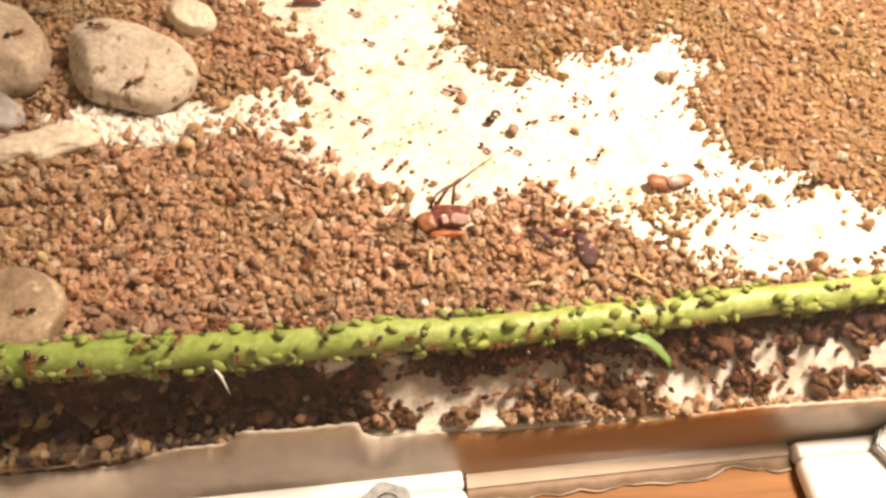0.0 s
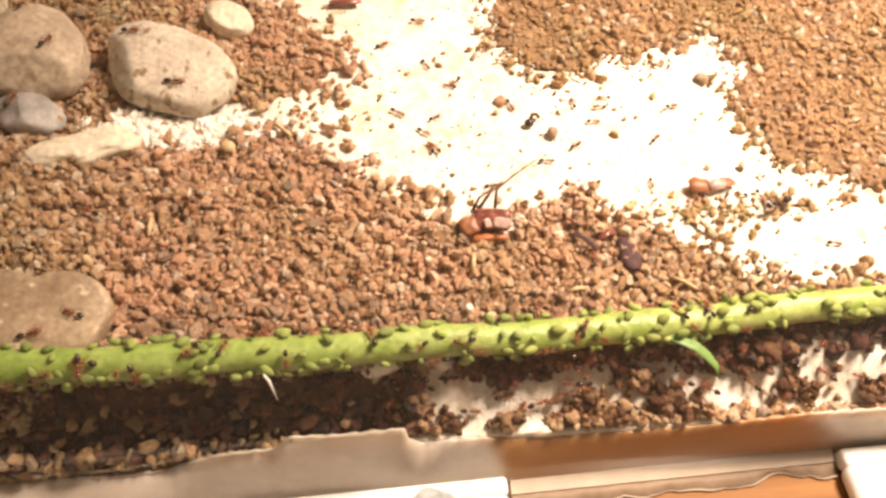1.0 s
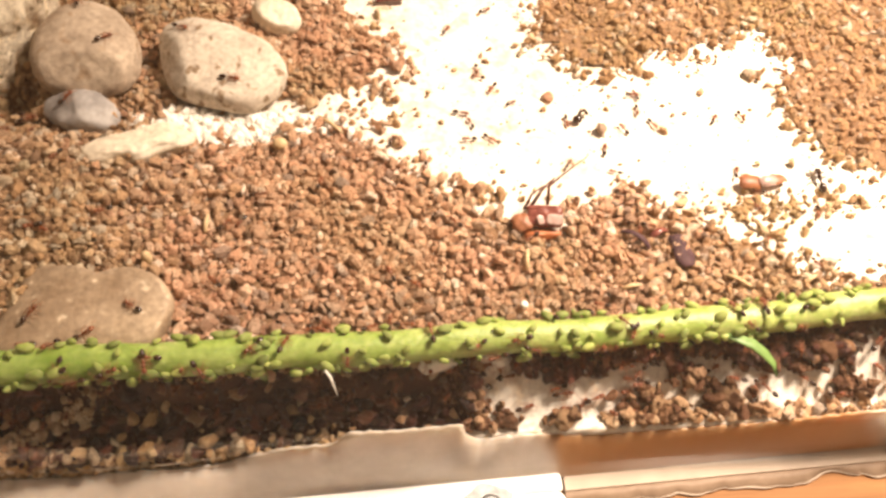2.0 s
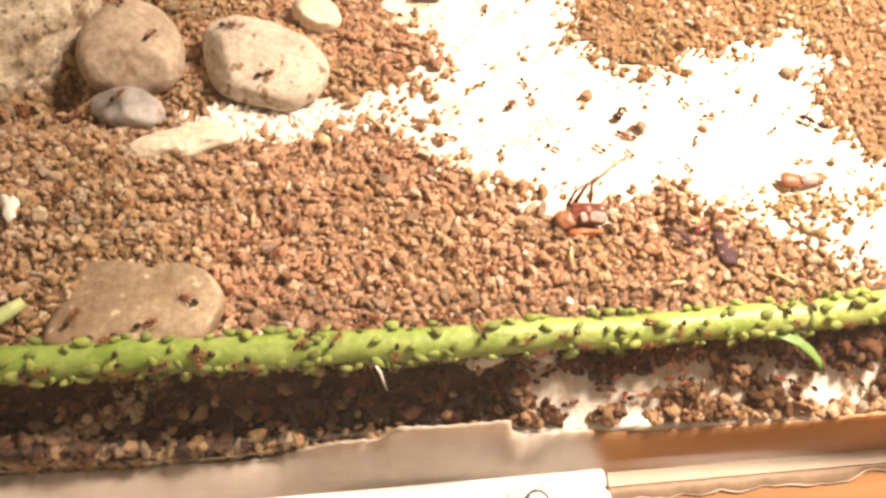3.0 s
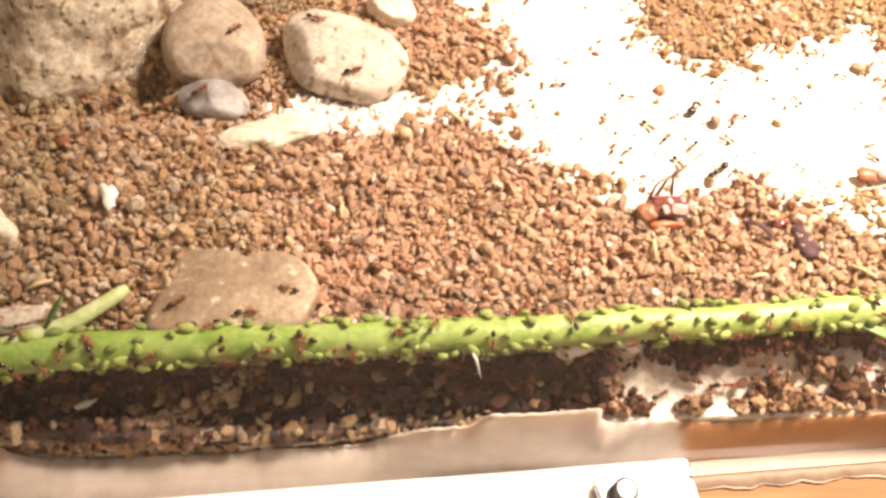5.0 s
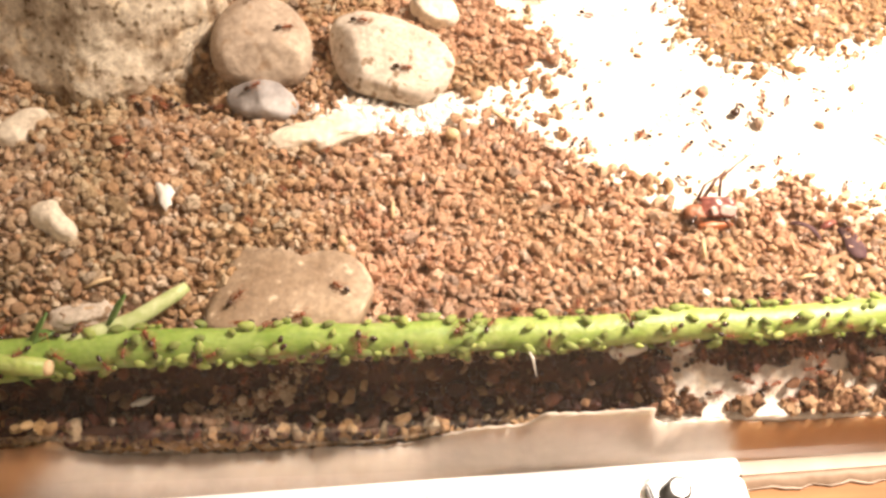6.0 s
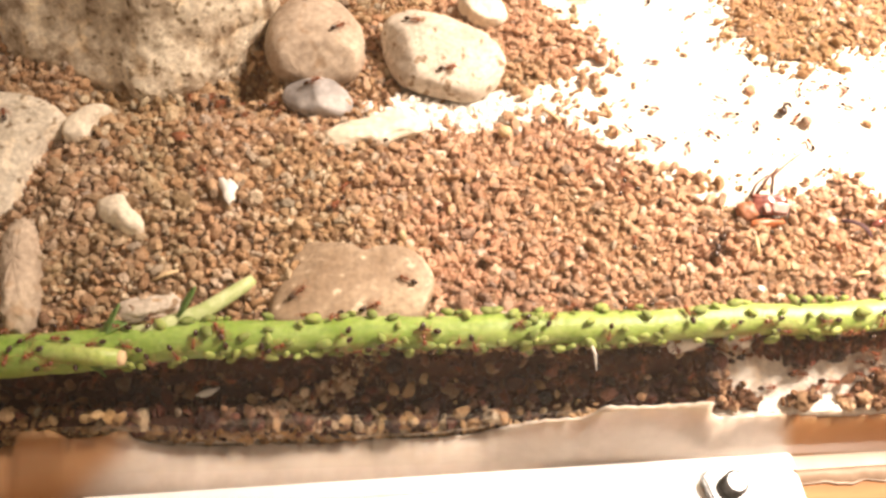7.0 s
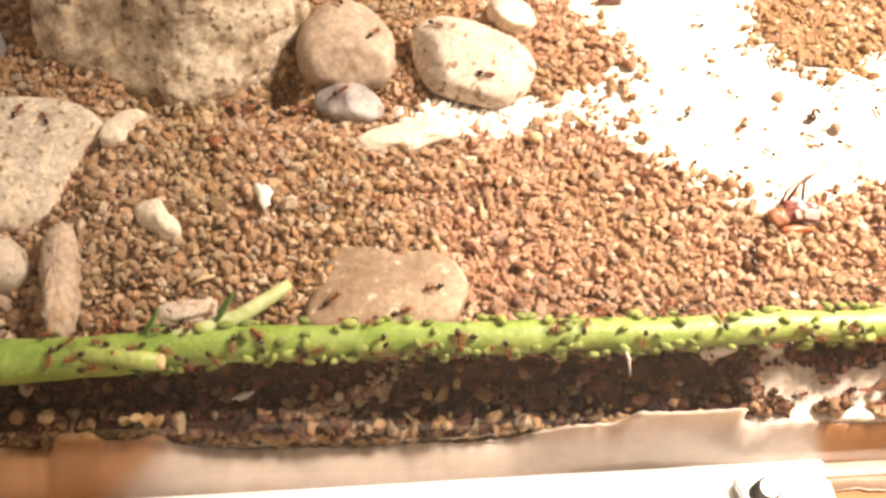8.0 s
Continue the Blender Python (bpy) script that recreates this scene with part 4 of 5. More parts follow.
# ---- green stem ----
STEM = [(-0.150, 0.0520, 0.0052), (-0.125, 0.0533, 0.0052), (-0.111, 0.0543, 0.0050), (-0.099, 0.0556, 0.0049), (-0.087, 0.0565, 0.0047), (-0.070, 0.0576, 0.0047), (-0.046, 0.0579, 0.0047),
        (-0.0175, 0.0584, 0.0046), (0.0176, 0.0595, 0.0046), (0.040, 0.0603, 0.0046), (0.0615, 0.0621, 0.0047), (0.0927, 0.0643, 0.0047), (0.125, 0.068, 0.0047)]
STEM_R = [0.0034, 0.0034, 0.0033, 0.0032, 0.0030, 0.0027, 0.0026, 0.0026, 0.0026, 0.0026, 0.0026, 0.0025, 0.0025]


def stem_at(x):
    xs_ = [p[0] for p in STEM]
    return tuple(float(np.interp(x, xs_, c)) for c in ([p[1] for p in STEM], [p[2] for p in STEM], STEM_R))


stem = thing("plant_stem", -0.02, 0.058, 0.0, "fresh green plant stem crowded with aphids lying on the soil", "plant stem")
pts, rad = [], []
for x in np.linspace(-0.150, 0.125, 140):
    y, z, r = stem_at(x)
    pts.append((x + 0.02, y - 0.058 + 0.0002 * math.sin(x * 210), z + 0.00015 * math.sin(x * 160 + 1)))
    rad.append(r * (1 + 0.03 * math.sin(x * 330) + 0.02 * math.sin(x * 900)))
part("main_stem", tube(pts, rad, 20), m_stem, stem)
part("side_twig", tube([(-0.0720, -0.0022, 0.0052), (-0.0642, 0.0000, 0.0060), (-0.0567, 0.0032, 0.0065), (-0.0512, 0.0072, 0.0070), (-0.0496, 0.0086, 0.0071)], [0.0018, 0.0016, 0.0013, 0.0011, 0.0008], 14), m_twig, stem, "paler green side twig")
cut = part("cut_twig", tube([(-0.0840, -0.0020, 0.0056), (-0.0775, -0.0032, 0.0066), (-0.0715, -0.0042, 0.0070), (-0.0676, -0.0046, 0.0070)], [0.0019, 0.0017, 0.0014, 0.0013], 14), m_stem, stem, "short side twig with a dry cut end")
part("cut_end", tube([(-0.0680, -0.00455, 0.0070), (-0.0670, -0.0047, 0.0070), (-0.0668, -0.0047, 0.0070)], [0.00126, 0.0011, 0.0006], 14), m_straw, cut, "dry yellowish cut face")


def leaflet(points, width, parent, thick=0.00025):
    """A narrow leaf with a folded midrib."""
    bm = bmesh.new()
    rows = []
    pts_ = [Vector(p) for p in points]
    n = len(pts_)
    for i, p in enumerate(pts_):
        d = (pts_[min(i + 1, n - 1)] - pts_[max(i - 1, 0)]).normalized()
        s = d.cross(Vector((0, 0, 1))).normalized()
        w = width * math.sin(math.pi * (0.12 + 0.86 * i / (n - 1)))
        up = Vector((0, 0, thick))
        rows.append([bm.verts.new(q) for q in (p - s * w + up * 2, p + up * 0.2, p + s * w + up * 2, p + s * w * 0.96 + up, p - up, p - s * w * 0.96 + up)])
    for a, b in zip(rows, rows[1:]):
        for k in range(6):
            bm.faces.new((a[k], a[(k + 1) % 6], b[(k + 1) % 6], b[k]))
    bm.faces.new(rows[0][::-1])
    bm.faces.new(rows[-1])
    return part("leaflet", bm, m_leaf, parent)


part("leaf_stalk", tube([(0.0610, 0.0008, 0.0040), (0.0630, 0.0006, 0.0047), (0.0650, -0.0002, 0.0051)], [0.0007, 0.0005, 0.0004], 8), m_stem, stem)
leaflet([(0.0644, 0.0001, 0.0050), (0.0664, -0.0009, 0.0052), (0.0686, -0.0019, 0.0050), (0.0704, -0.0032, 0.0042), (0.0720, -0.0046, 0.0030), (0.0726, -0.0060, 0.0018)], 0.0009, stem)
leaflet([(-0.0602, 0.0014, 0.0072), (-0.0590, 0.0026, 0.0088), (-0.0580, 0.0038, 0.0100), (-0.0571, 0.0048, 0.0110)], 0.0006, stem)
leaflet([(-0.0706, -0.0012, 0.0068), (-0.0698, 0.0000, 0.0078), (-0.0689, 0.0013, 0.0090), (-0.0680, 0.0026, 0.0100)], 0.0005, stem)
leaflet([(-0.0712, -0.0010, 0.0070), (-0.0699, -0.0003, 0.0076), (-0.0684, 0.0003, 0.0078), (-0.0672, 0.0006, 0.0077)], 0.0009, stem)
leaflet([(-0.0732, -0.0038, 0.0056), (-0.0722, -0.0046, 0.0052), (-0.0710, -0.0054, 0.0047), (-0.0700, -0.0063, 0.0041)], 0.0005, stem)

# ---- brackets, nuts and bolts ----
def bracket(x0, x1, y, rz=0):
    b = thing("clamp_bracket", (x0 + x1) / 2, y, -0.0185, "white plastic clamp bracket holding the nest box", "bracket", "clamp brackets", rz)
    h = (x1 - x0) / 2
    part("body", block((-h, -0.0130, 0.0), (h, 0.0070, 0.0043), 0.0020, 5), m_plastic, b)
    part("lip", block((-h + 0.0004, 0.0066, 0.0002), (h - 0.0004, 0.0097, 0.0038), 0.0007, 3), m_plastic, b)
    part("front_flange", block((-h + 0.002, -0.0190, 0.0), (h - 0.002, -0.0132, 0.0022), 0.0006, 2), m_plastic, b)
    return b


def screw(x, y, z, rz):
    s = thing("screw_and_nut", x, y, z, "zinc plated machine screw end in a hexagon nut", "screw", "screws", rz)
    bm = bmesh.new()
    bmesh.ops.create_cone(bm, cap_ends=True, segments=6, radius1=0.0048, radius2=0.0048, depth=0.0022, matrix=Matrix.Translation((0, 0, 0.0011)))
    bmesh.ops.bevel(bm, geom=bm.edges[:], offset=0.00035, segments=2, affect="EDGES")
    part("nut", bm, m_nut, s, smooth=False)
    bm = bmesh.new()
    rings = []
    for r, q in [(0.0020 - 0.0004 * (i % 2), 0.00028 * i) for i in range(15)] + [(0.0018, 0.0042), (0.0015, 0.0044)]:
        rings.append([bm.verts.new((r * math.cos(u), r * math.sin(u), q)) for u in (2 * math.pi * k / 20 for k in range(20))])
    for lo, hi in zip(rings, rings[1:]):
        for k in range(20):
            bm.faces.new((lo[k], lo[(k + 1) % 20], hi[(k + 1) % 20], hi[k]))
    bm.faces.new(rings[-1])
    part("screw", bm, m_zinc, s, smooth=False)
    return s


bracket(-0.0975, 0.0205, 0.0326, 2.0)
bracket(0.0790, 0.1900, 0.0372, 1.6)
screw(0.0068, 0.0380, -0.0142, 12)
screw(0.0972, 0.0424, -0.0142, 25)

# ---- ants ----
MOVERS = []


def build_ant(dark=False):
    """A worker ant about 3.7 mm long, walking along +x, feet at z = 0."""
    a = thing("ant", 0, 0, 0, "small red-brown worker ant with a dark shiny abdomen", "ant", "ants")
    skin, leg_skin = (m_ant_dark, m_ant_dark) if dark else (m_ant, m_ant_leg)
    k = 0.001
    head = part("head", blob((1.25 * k, 0, 0.62 * k), (0.46 * k, 0.42 * k, 0.34 * k), (0, 14, 0), 2, taper=0.18), skin, a)
    for s in (1, -1):
        part("antenna", tube([(1.5 * k, 0.16 * s * k, 0.72 * k), (1.75 * k, 0.62 * s * k, 1.0 * k), (2.25 * k, 0.72 * s * k, 0.66 * k), (2.5 * k, 0.66 * s * k, 0.5 * k)],
                             [0.045 * k, 0.04 * k, 0.045 * k, 0.06 * k], 5), leg_skin, head)
        part("mandible", tube([(1.62 * k, 0.16 * s * k, 0.5 * k), (1.8 * k, 0.12 * s * k, 0.42 * k), (1.88 * k, 0.02 * s * k, 0.4 * k)], [0.07 * k, 0.05 * k, 0.02 * k], 5), leg_skin, head)
    bm = blob((0.45 * k, 0, 0.68 * k), (0.42 * k, 0.27 * k, 0.28 * k), (0, -8, 0), 2)
    part("thorax", blob((-0.02 * k, 0, 0.6 * k), (0.4 * k, 0.2 * k, 0.22 * k), (0, -4, 0), 2, bm), skin, a)
    bm = blob((-0.48 * k, 0, 0.58 * k), (0.14 * k, 0.11 * k, 0.19 * k), (0, 0, 0), 1)
    part("waist", blob((-0.72 * k, 0, 0.6 * k), (0.13 * k, 0.12 * k, 0.16 * k), (0, 0, 0), 1, bm), skin, a)
    part("abdomen", blob((-1.38 * k, 0, 0.66 * k), (0.68 * k, 0.46 * k, 0.44 * k), (0, 6, 180), 3, taper=0.22), m_ant_dark, a)
    for s in (1, -1):
        for x0, x1, x2, far in ((0.62, 0.95, 1.25, 1.25), (0.35, 0.35, 0.4, 1.4), (0.1, -0.35, -0.85, 1.4)):
            part("leg", tube([(x0 * k, 0.15 * s * k, 0.5 * k), ((x0 + 0.6 * (x1 - x0)) * k, 0.62 * s * k, 0.98 * k), (x1 * k, 0.95 * s * k, 0.45 * k), (x2 * k, far * s * k, 0.02 * k)],
                             [0.075 * k, 0.07 * k, 0.05 * k, 0.03 * k], 5), leg_skin, a)
    return a


ant = build_ant()
ants_made = 0
ant_rng = random.Random(7)


def next_ant(m, size=1.0):
    """The first ant itself, or a copy, at the pose m."""
    global ants_made
    if ants_made:
        ob = copy_thing(ant, m)
    else:
        ob = ant
        ob.matrix_basis = m
    ants_made += 1
    size *= 0.9
    ob.scale = (size, size, size)
    return ob


def on_stem(x, angle, heading, lift=0.0):
    """A pose on the stem's skin; angle 0 is on top, 90 towards the front wall."""
    y, z, r = stem_at(x)
    a = radians(angle)
    return pose(x, y - math.sin(a) * (r + lift), z + math.cos(a) * (r + lift), angle, 0, 0) @ pose(0, 0, 0, 0, 0, heading)


def fidget(ob, m, reach=0.00025, turn=7):
    """A standing ant that shifts its weight and turns a little."""
    rows, t = [], 0.0
    while t < 8.0:
        rows.append((round(t, 2), m @ pose(ant_rng.uniform(-reach, reach), ant_rng.uniform(-reach, reach) * 0.6, 0, 0, 0, ant_rng.uniform(-turn, turn))))
        t += ant_rng.uniform(0.5, 1.1)
    rows.append((8.0, m @ pose(ant_rng.uniform(-reach, reach), 0, 0, 0, 0, ant_rng.uniform(-turn, turn))))
    MOVERS.append((ob, rows))


# along the stem: x in mm, angle round the stem, heading
for x, angle, heading in ((-73, 25, 104), (-67.3, 74, -85), (-55.1, 38, -106), (-60.6, -62, 179), (-35.9, 65, -70), (-43.4, 35, -83), (-28.1, 2, -145), (-23.6, -1, 62),
                          (-20.2, -51, 120), (-6, -61, 2), (-2, -3, 99), (11.7, 30, -172), (22.5, -62, 180), (13.6, 65, -17), (51.4, -7, 95), (-38.8, 72, 60)):
    m = on_stem(x / 1000, angle, heading)
    fidget(next_ant(m, ant_rng.uniform(0.9, 1.1)), m)
for x, angle, heading in ((-73.8, 2, 121), (-80.1, 58, -61), (-77.2, 29, -104), (-83.8, -38, 73), (-104.7, -43, 89), (-96.2, -1, 171), (-99.4, 28, -151), (-42.6, 22, 172),
                          (-56.6, -41, -119), (-14.7, 48, -93), (5.1, 37, -154), (-11.1, -45, 48), (16.7, -43, 129), (-83.7, 74, -79), (-65.6, 59, 27), (-49.2, 72, 159), (-53, 82, -158)):
    m = on_stem(x / 1000, angle, heading)
    fidget(next_ant(m, ant_rng.uniform(0.85, 1.05)), m)
for x, angle, heading in ((59.2, 7, 21), (43.3, -61, 178), (46.5, -8, 119), (48.9, 53, 139), (51.3, -14, 86), (58.1, 86, 140), (72, -60, 180), (29.5, 35, -110), (33.2, 49, -26),
                          (83.9, 3, 8), (26.4, 96, 74), (-55.5, 55, -138), (-48.6, 54, 26), (24, 92, 60), (8, 88, -150), (-28, 95, 20)):
    m = on_stem(x / 1000, angle, heading)
    fidget(next_ant(m, ant_rng.uniform(0.85, 1.05)), m)
for x, angle, heading in ((-88, -30, 170), (-91, 15, 200), (-94, 48, 100), (-98, 60, 20), (-101, -8, 40), (-90, -46, 10), (-86, 38, 150), (-103, 30, 250)):
    m = on_stem(x / 1000, angle, heading)
    fidget(next_ant(m, ant_rng.uniform(0.85, 1.05)), m, 0.0005, 14)
# one that walks along the stem towards its middle
walker = next_ant(on_stem(0.0315, 12, 10))
MOVERS.append((walker, [(t, on_stem(x / 1000, a, h)) for t, x, a, h in ((0, 33, 30, 40), (0.8, 31, 20, 60), (1.5, 30, 10, 95), (2.2, 27.5, 4, 150), (3.0, 25.2, 8, 168), (3.5, 24.8, 8, 164),
                                                                       (4.5, 26.0, 12, 175), (5.5, 25.2, 22, 190), (6.5, 22, 34, 200), (7.3, 20.5, 40, 175), (8, 19.5, 42, 170))]))

# on the soil in front of the stem and below it
for x, y, heading in ((-14.2, 53.1, 40), (-51.9, 54.7, 20), (-50.4, 56, 100), (19.3, 53.3, 0), (22.2, 51.7, 60), (61, 53.6, 150), (44.3, 55.4, 30), (9.8, 55.9, 10), (5.9, 55.1, 170),
                      (13.8, 51.8, 5), (6.5, 52.4, 95), (20.6, 51.2, 200), (30.5, 53.2, 180), (51.2, 52, 80), (64.3, 50.2, 20), (83, 51.7, 10), (88.3, 51.9, 60), (1.5, 54.5, 220)):
    m = pose(x / 1000, y / 1000, float(land(x / 1000, y / 1000)) + 0.0005, 0, 0, heading)
    fidget(next_ant(m, ant_rng.uniform(0.9, 1.1)), m, 0.0006, 20)
for _ in range(34):
    x = ant_rng.choice((ant_rng.uniform(0.028, 0.058), ant_rng.uniform(-0.1, 0.06), ant_rng.uniform(-0.075, 0.01)))
    y = stem_at(x)[0] - ant_rng.uniform(0.0005, 0.0045)
    m = pose(x, y, float(land(x, y)) + ant_rng.uniform(0.0008, 0.002), ant_rng.uniform(-20, 30), ant_rng.uniform(-15, 15), ant_rng.uniform(0, 360))
    fidget(next_ant(m, ant_rng.uniform(0.85, 1.1)), m, 0.0006, 18)
# behind the stem, among the granules
for _ in range(26):
    x = ant_rng.uniform(-0.1, 0.085)
    y = stem_at(x)[0] + ant_rng.uniform(0.0032, 0.007)
    m = pose(x, y, float(land(x, y)) + 0.0019, 0, 0, ant_rng.uniform(0, 360))
    fidget(next_ant(m, ant_rng.uniform(0.85, 1.05)), m, 0.001, 25)


def stone_top(x, y):
    """A pose standing on the stones, or on the land, at a place."""
    bpy.context.view_layer.update()
    best, up = Vector((x, y, float(land(x, y)) + 0.0018)), Vector((0, 0, 1))
    for ob in STONES:
        inv = ob.matrix_world.inverted()
        hit, p, n, _ = ob.ray_cast(inv @ Vector((x, y, 0.1)), Vector((0, 0, -1)))
        if hit and (ob.matrix_world @ p).z > best.z:
            best, up = ob.matrix_world @ p, n
    return Matrix.Translation(best) @ Vector((0, 0, 1)).rotation_difference(up).to_matrix().to_4x4()


for x, y, heading in ((-62, 65.5, 35), (-46.5, 66.5, 170), (-52.5, 62.5, 20), (-36, 114, 10),
                      (-57.5, 121, 40), (-64, 130, 100), (-118, 98.5, 80), (-113, 98, 100), (-88, 120, 20), (-44, 125, -20), (-63, 110, 20)):
    m = stone_top(x / 1000, y / 1000) @ pose(0, 0, 0, 0, 0, heading)
    fidget(next_ant(m, ant_rng.uniform(0.9, 1.1)), m, 0.0012, 25)

# huddled in the hollow between the rock and the stones, and in the dark soil below the stem
for _ in range(16):
    x, y = ant_rng.gauss(-0.0765, 0.0045), ant_rng.gauss(0.1095, 0.0022)
    m = pose(x, y, float(land(x, y)) + 0.0016, ant_rng.uniform(-15, 15), ant_rng.uniform(-15, 15), ant_rng.uniform(0, 360))
    fidget(next_ant(m, ant_rng.uniform(0.9, 1.1)), m, 0.001, 25)
for _ in range(62):
    x = ant_rng.choice((ant_rng.uniform(-0.070, 0.008), ant_rng.uniform(0.010, 0.060), ant_rng.uniform(-0.105, -0.06)))
    y = stem_at(x)[0] - ant_rng.uniform(0.0, 0.0042)
    m = pose(x, y, float(land(x, y)) + ant_rng.uniform(0.0018, 0.0034), ant_rng.uniform(-30, 40), ant_rng.uniform(-20, 20), ant_rng.uniform(0, 360))
    fidget(next_ant(m, ant_rng.uniform(0.85, 1.1)), m, 0.0007, 20)

for _ in range(34):
    x = ant_rng.uniform(0.024, 0.056)
    y = stem_at(x)[0] - ant_rng.uniform(0.0005, 0.0030)
    m = pose(x, y, float(land(x, y)) + ant_rng.uniform(0.0020, 0.0036), ant_rng.uniform(-30, 40), ant_rng.uniform(-20, 20), ant_rng.uniform(0, 360))
    fidget(next_ant(m, ant_rng.uniform(0.85, 1.1)), m, 0.0007, 20)

# scattered along the channel (mm: x, y, heading)
for x, y, heading in ((19.7, 54.3, 20), (18.4, 53.8, 190), (24.3, 52.3, 10), (30.2, 54.4, 175), (32.2, 53.8, 200), (30.9, 50.9, 60), (28.0, 50.2, 150), (47.7, 56.1, 70), (48.7, 53.7, 170), (52.3, 53.6, 30), (53.3, 52.6, 130),
                      (51.4, 51.8, 80), (68.1, 55.6, 80), (65.6, 51.6, 10), (74.0, 54.0, 120), (80.5, 53.3, 160), (84.7, 53.5, 15), (38.6, 57.4, 100), (24.5, 58.2, 60), (17.5, 57.5, 130), (13.1, 58.6, 40), (32.9, 56.6, 150),
                      (36.8, 58.4, 30), (8.0, 57.3, 200), (4.4, 57.6, 20), (5.6, 56.4, 140), (9.4, 56.6, 80), (44.5, 57.2, 15), (54.5, 57.2, 110), (72.5, 57.6, 40)):
    x, y = x / 1000, y / 1000
    m = pose(x, y, float(land(x, y)) + 0.0011, ant_rng.uniform(-8, 14), ant_rng.uniform(-8, 8), heading)
    fidget(next_ant(m, ant_rng.uniform(0.9, 1.1)), m, 0.0006, 18)


def wander(ob, x, y, heading, speed, over, lift, seed):
    """A walking ant: a wavering path that keeps to a region."""
    r = random.Random(seed)
    rows, t, drift = [], 0.0, r.uniform(-20, 20)
    while True:
        rows.append((round(t, 2), pose(x, y, float(land(x, y)) + lift, 0, 0, heading)))
        if t >= 8.0:
            break
        step = 0.4
        drift = max(-38, min(38, drift + r.uniform(-22, 22)))
        pace = speed * step * r.uniform(0.2, 1.2)
        for _ in range(5):
            nx, ny = x + pace * math.cos(radians(heading + drift)), y + pace * math.sin(radians(heading + drift))
            if over(nx, ny):
                break
            drift = math.copysign(70, drift)
            pace *= 0.5
        else:
            nx, ny = x, y
        heading += drift
        x, y, t = nx, ny, min(8.0, t + step)
    MOVERS.append((ob, rows))


def on_bare(x, y):
    return bool(inside(np.array(x), np.array(y), BARE)) and y < 0.15


def on_clay(x, y):
    return -0.095 < x < 0.06 and 0.072 < y < 0.098 and not inside(np.array(x), np.array(y), BARE) and not (x < -0.04 and y < 0.08)


BARE_ANTS = ((8.5, 132.5, -36), (1.6, 117, -42), (6.4, 110, -25), (10.5, 98.8, 50), (13.2, 98.3, 50), (29.3, 102, -56), (35.3, 101.6, -39), (52.2, 100.8, 54), (40, 109.3, 15), (25.3, 118.5, -25),
             (78.3, 79.5, -20), (72.1, 95.3, -82), (6, 142, -42), (72, 77, -62), (57.3, 110.7, 97), (-1, 129, 44), (22, 126, 209), (50, 115.6, -99))
for n, (x, y, heading) in enumerate(BARE_ANTS):
    wander(next_ant(pose(x / 1000, y / 1000, 0, 0, 0, heading), ant_rng.uniform(0.85, 1.0)), x / 1000, y / 1000, heading, 0.007, on_bare, 0.0002, 100 + n)
for n in range(14):
    while not on_bare(x := ant_rng.uniform(-0.02, 0.1), y := ant_rng.uniform(0.075, 0.145)):
        pass
    wander(next_ant(pose(x, y, 0), ant_rng.uniform(0.75, 0.95)), x, y, ant_rng.uniform(0, 360), 0.008, on_bare, 0.0002, 200 + n)
for n in range(16):
    while not on_clay(x := ant_rng.uniform(-0.09, 0.05), y := ant_rng.uniform(0.073, 0.097)):
        pass
    wander(next_ant(pose(x, y, 0), ant_rng.uniform(0.85, 1.0)), x, y, ant_rng.uniform(0, 360), 0.007, on_clay, 0.0019, 300 + n)

# the large dark worker that crosses the plaster to the dead insect
big = build_ant(dark=True)
tagged(big, "larger blackish worker ant crossing the white plaster", "ant", "ants")
big.scale = (1.6, 1.6, 1.6)
BIG_WAY = ((0, 91.9, 91.3, 195), (0.6, 82.6, 89.2, 200), (1.2, 73, 86.2, 190), (1.5, 73.6, 86.8, 130), (1.7, 74.9, 88.8, 80), (2.3, 75.5, 97, 95), (2.8, 73.4, 105.1, 125), (3.0, 71, 107.6, 145),
           (3.2, 66.9, 107.2, 185), (3.4, 62.5, 106.6, 165), (3.6, 60.8, 108.2, 145), (3.8, 58.0, 109.9, 155), (4.0, 53.2, 108.4, 200), (4.2, 47.6, 104.4, 215), (4.4, 43.2, 100.9, 222), (4.6, 40.4, 98.9, 222),
           (5.2, 28, 91, 215), (5.8, 18.5, 84, 220), (6.5, 11.9, 79.1, 225), (7.0, 9, 75.6, 240), (8.0, 9.2, 73.8, 265))
MOVERS.append((big, [(t, pose(x / 1000, y / 1000, float(land(x / 1000, y / 1000)) + (0.0019 if t > 5.5 or t > 0.9 and t < 1.6 else 0.0003), 0, 0, h)) for t, x, y, h in BIG_WAY]))
for n, limb in enumerate(ob for ob in big.children if ob.name.startswith("leg")):
    side = 1 if n in (0, 2, 4) else -1
    MOVERS.append((limb, [(round(0.1 * i, 1), pose(0, 0, 0, 0, 0, side * (9 if i % 2 else -9))) for i in range(81)]))


# ---- aphids ----
def build_aphid():
    bm = blob((0, 0, 0.00030), (0.00112, 0.00068, 0.00056), (0, 0, 0), 2, taper=0.26)
    for s in (1, -1):
        tube([(-0.00062, 0.0003 * s, 0.00045), (-0.00098, 0.00038 * s, 0.00062)], [0.00007, 0.00004], 5, bm)
    ob = part("aphid", bm, m_aphid)
    return tagged(ob, "plump pale green aphid sucking on the stem", "aphid", "aphids")


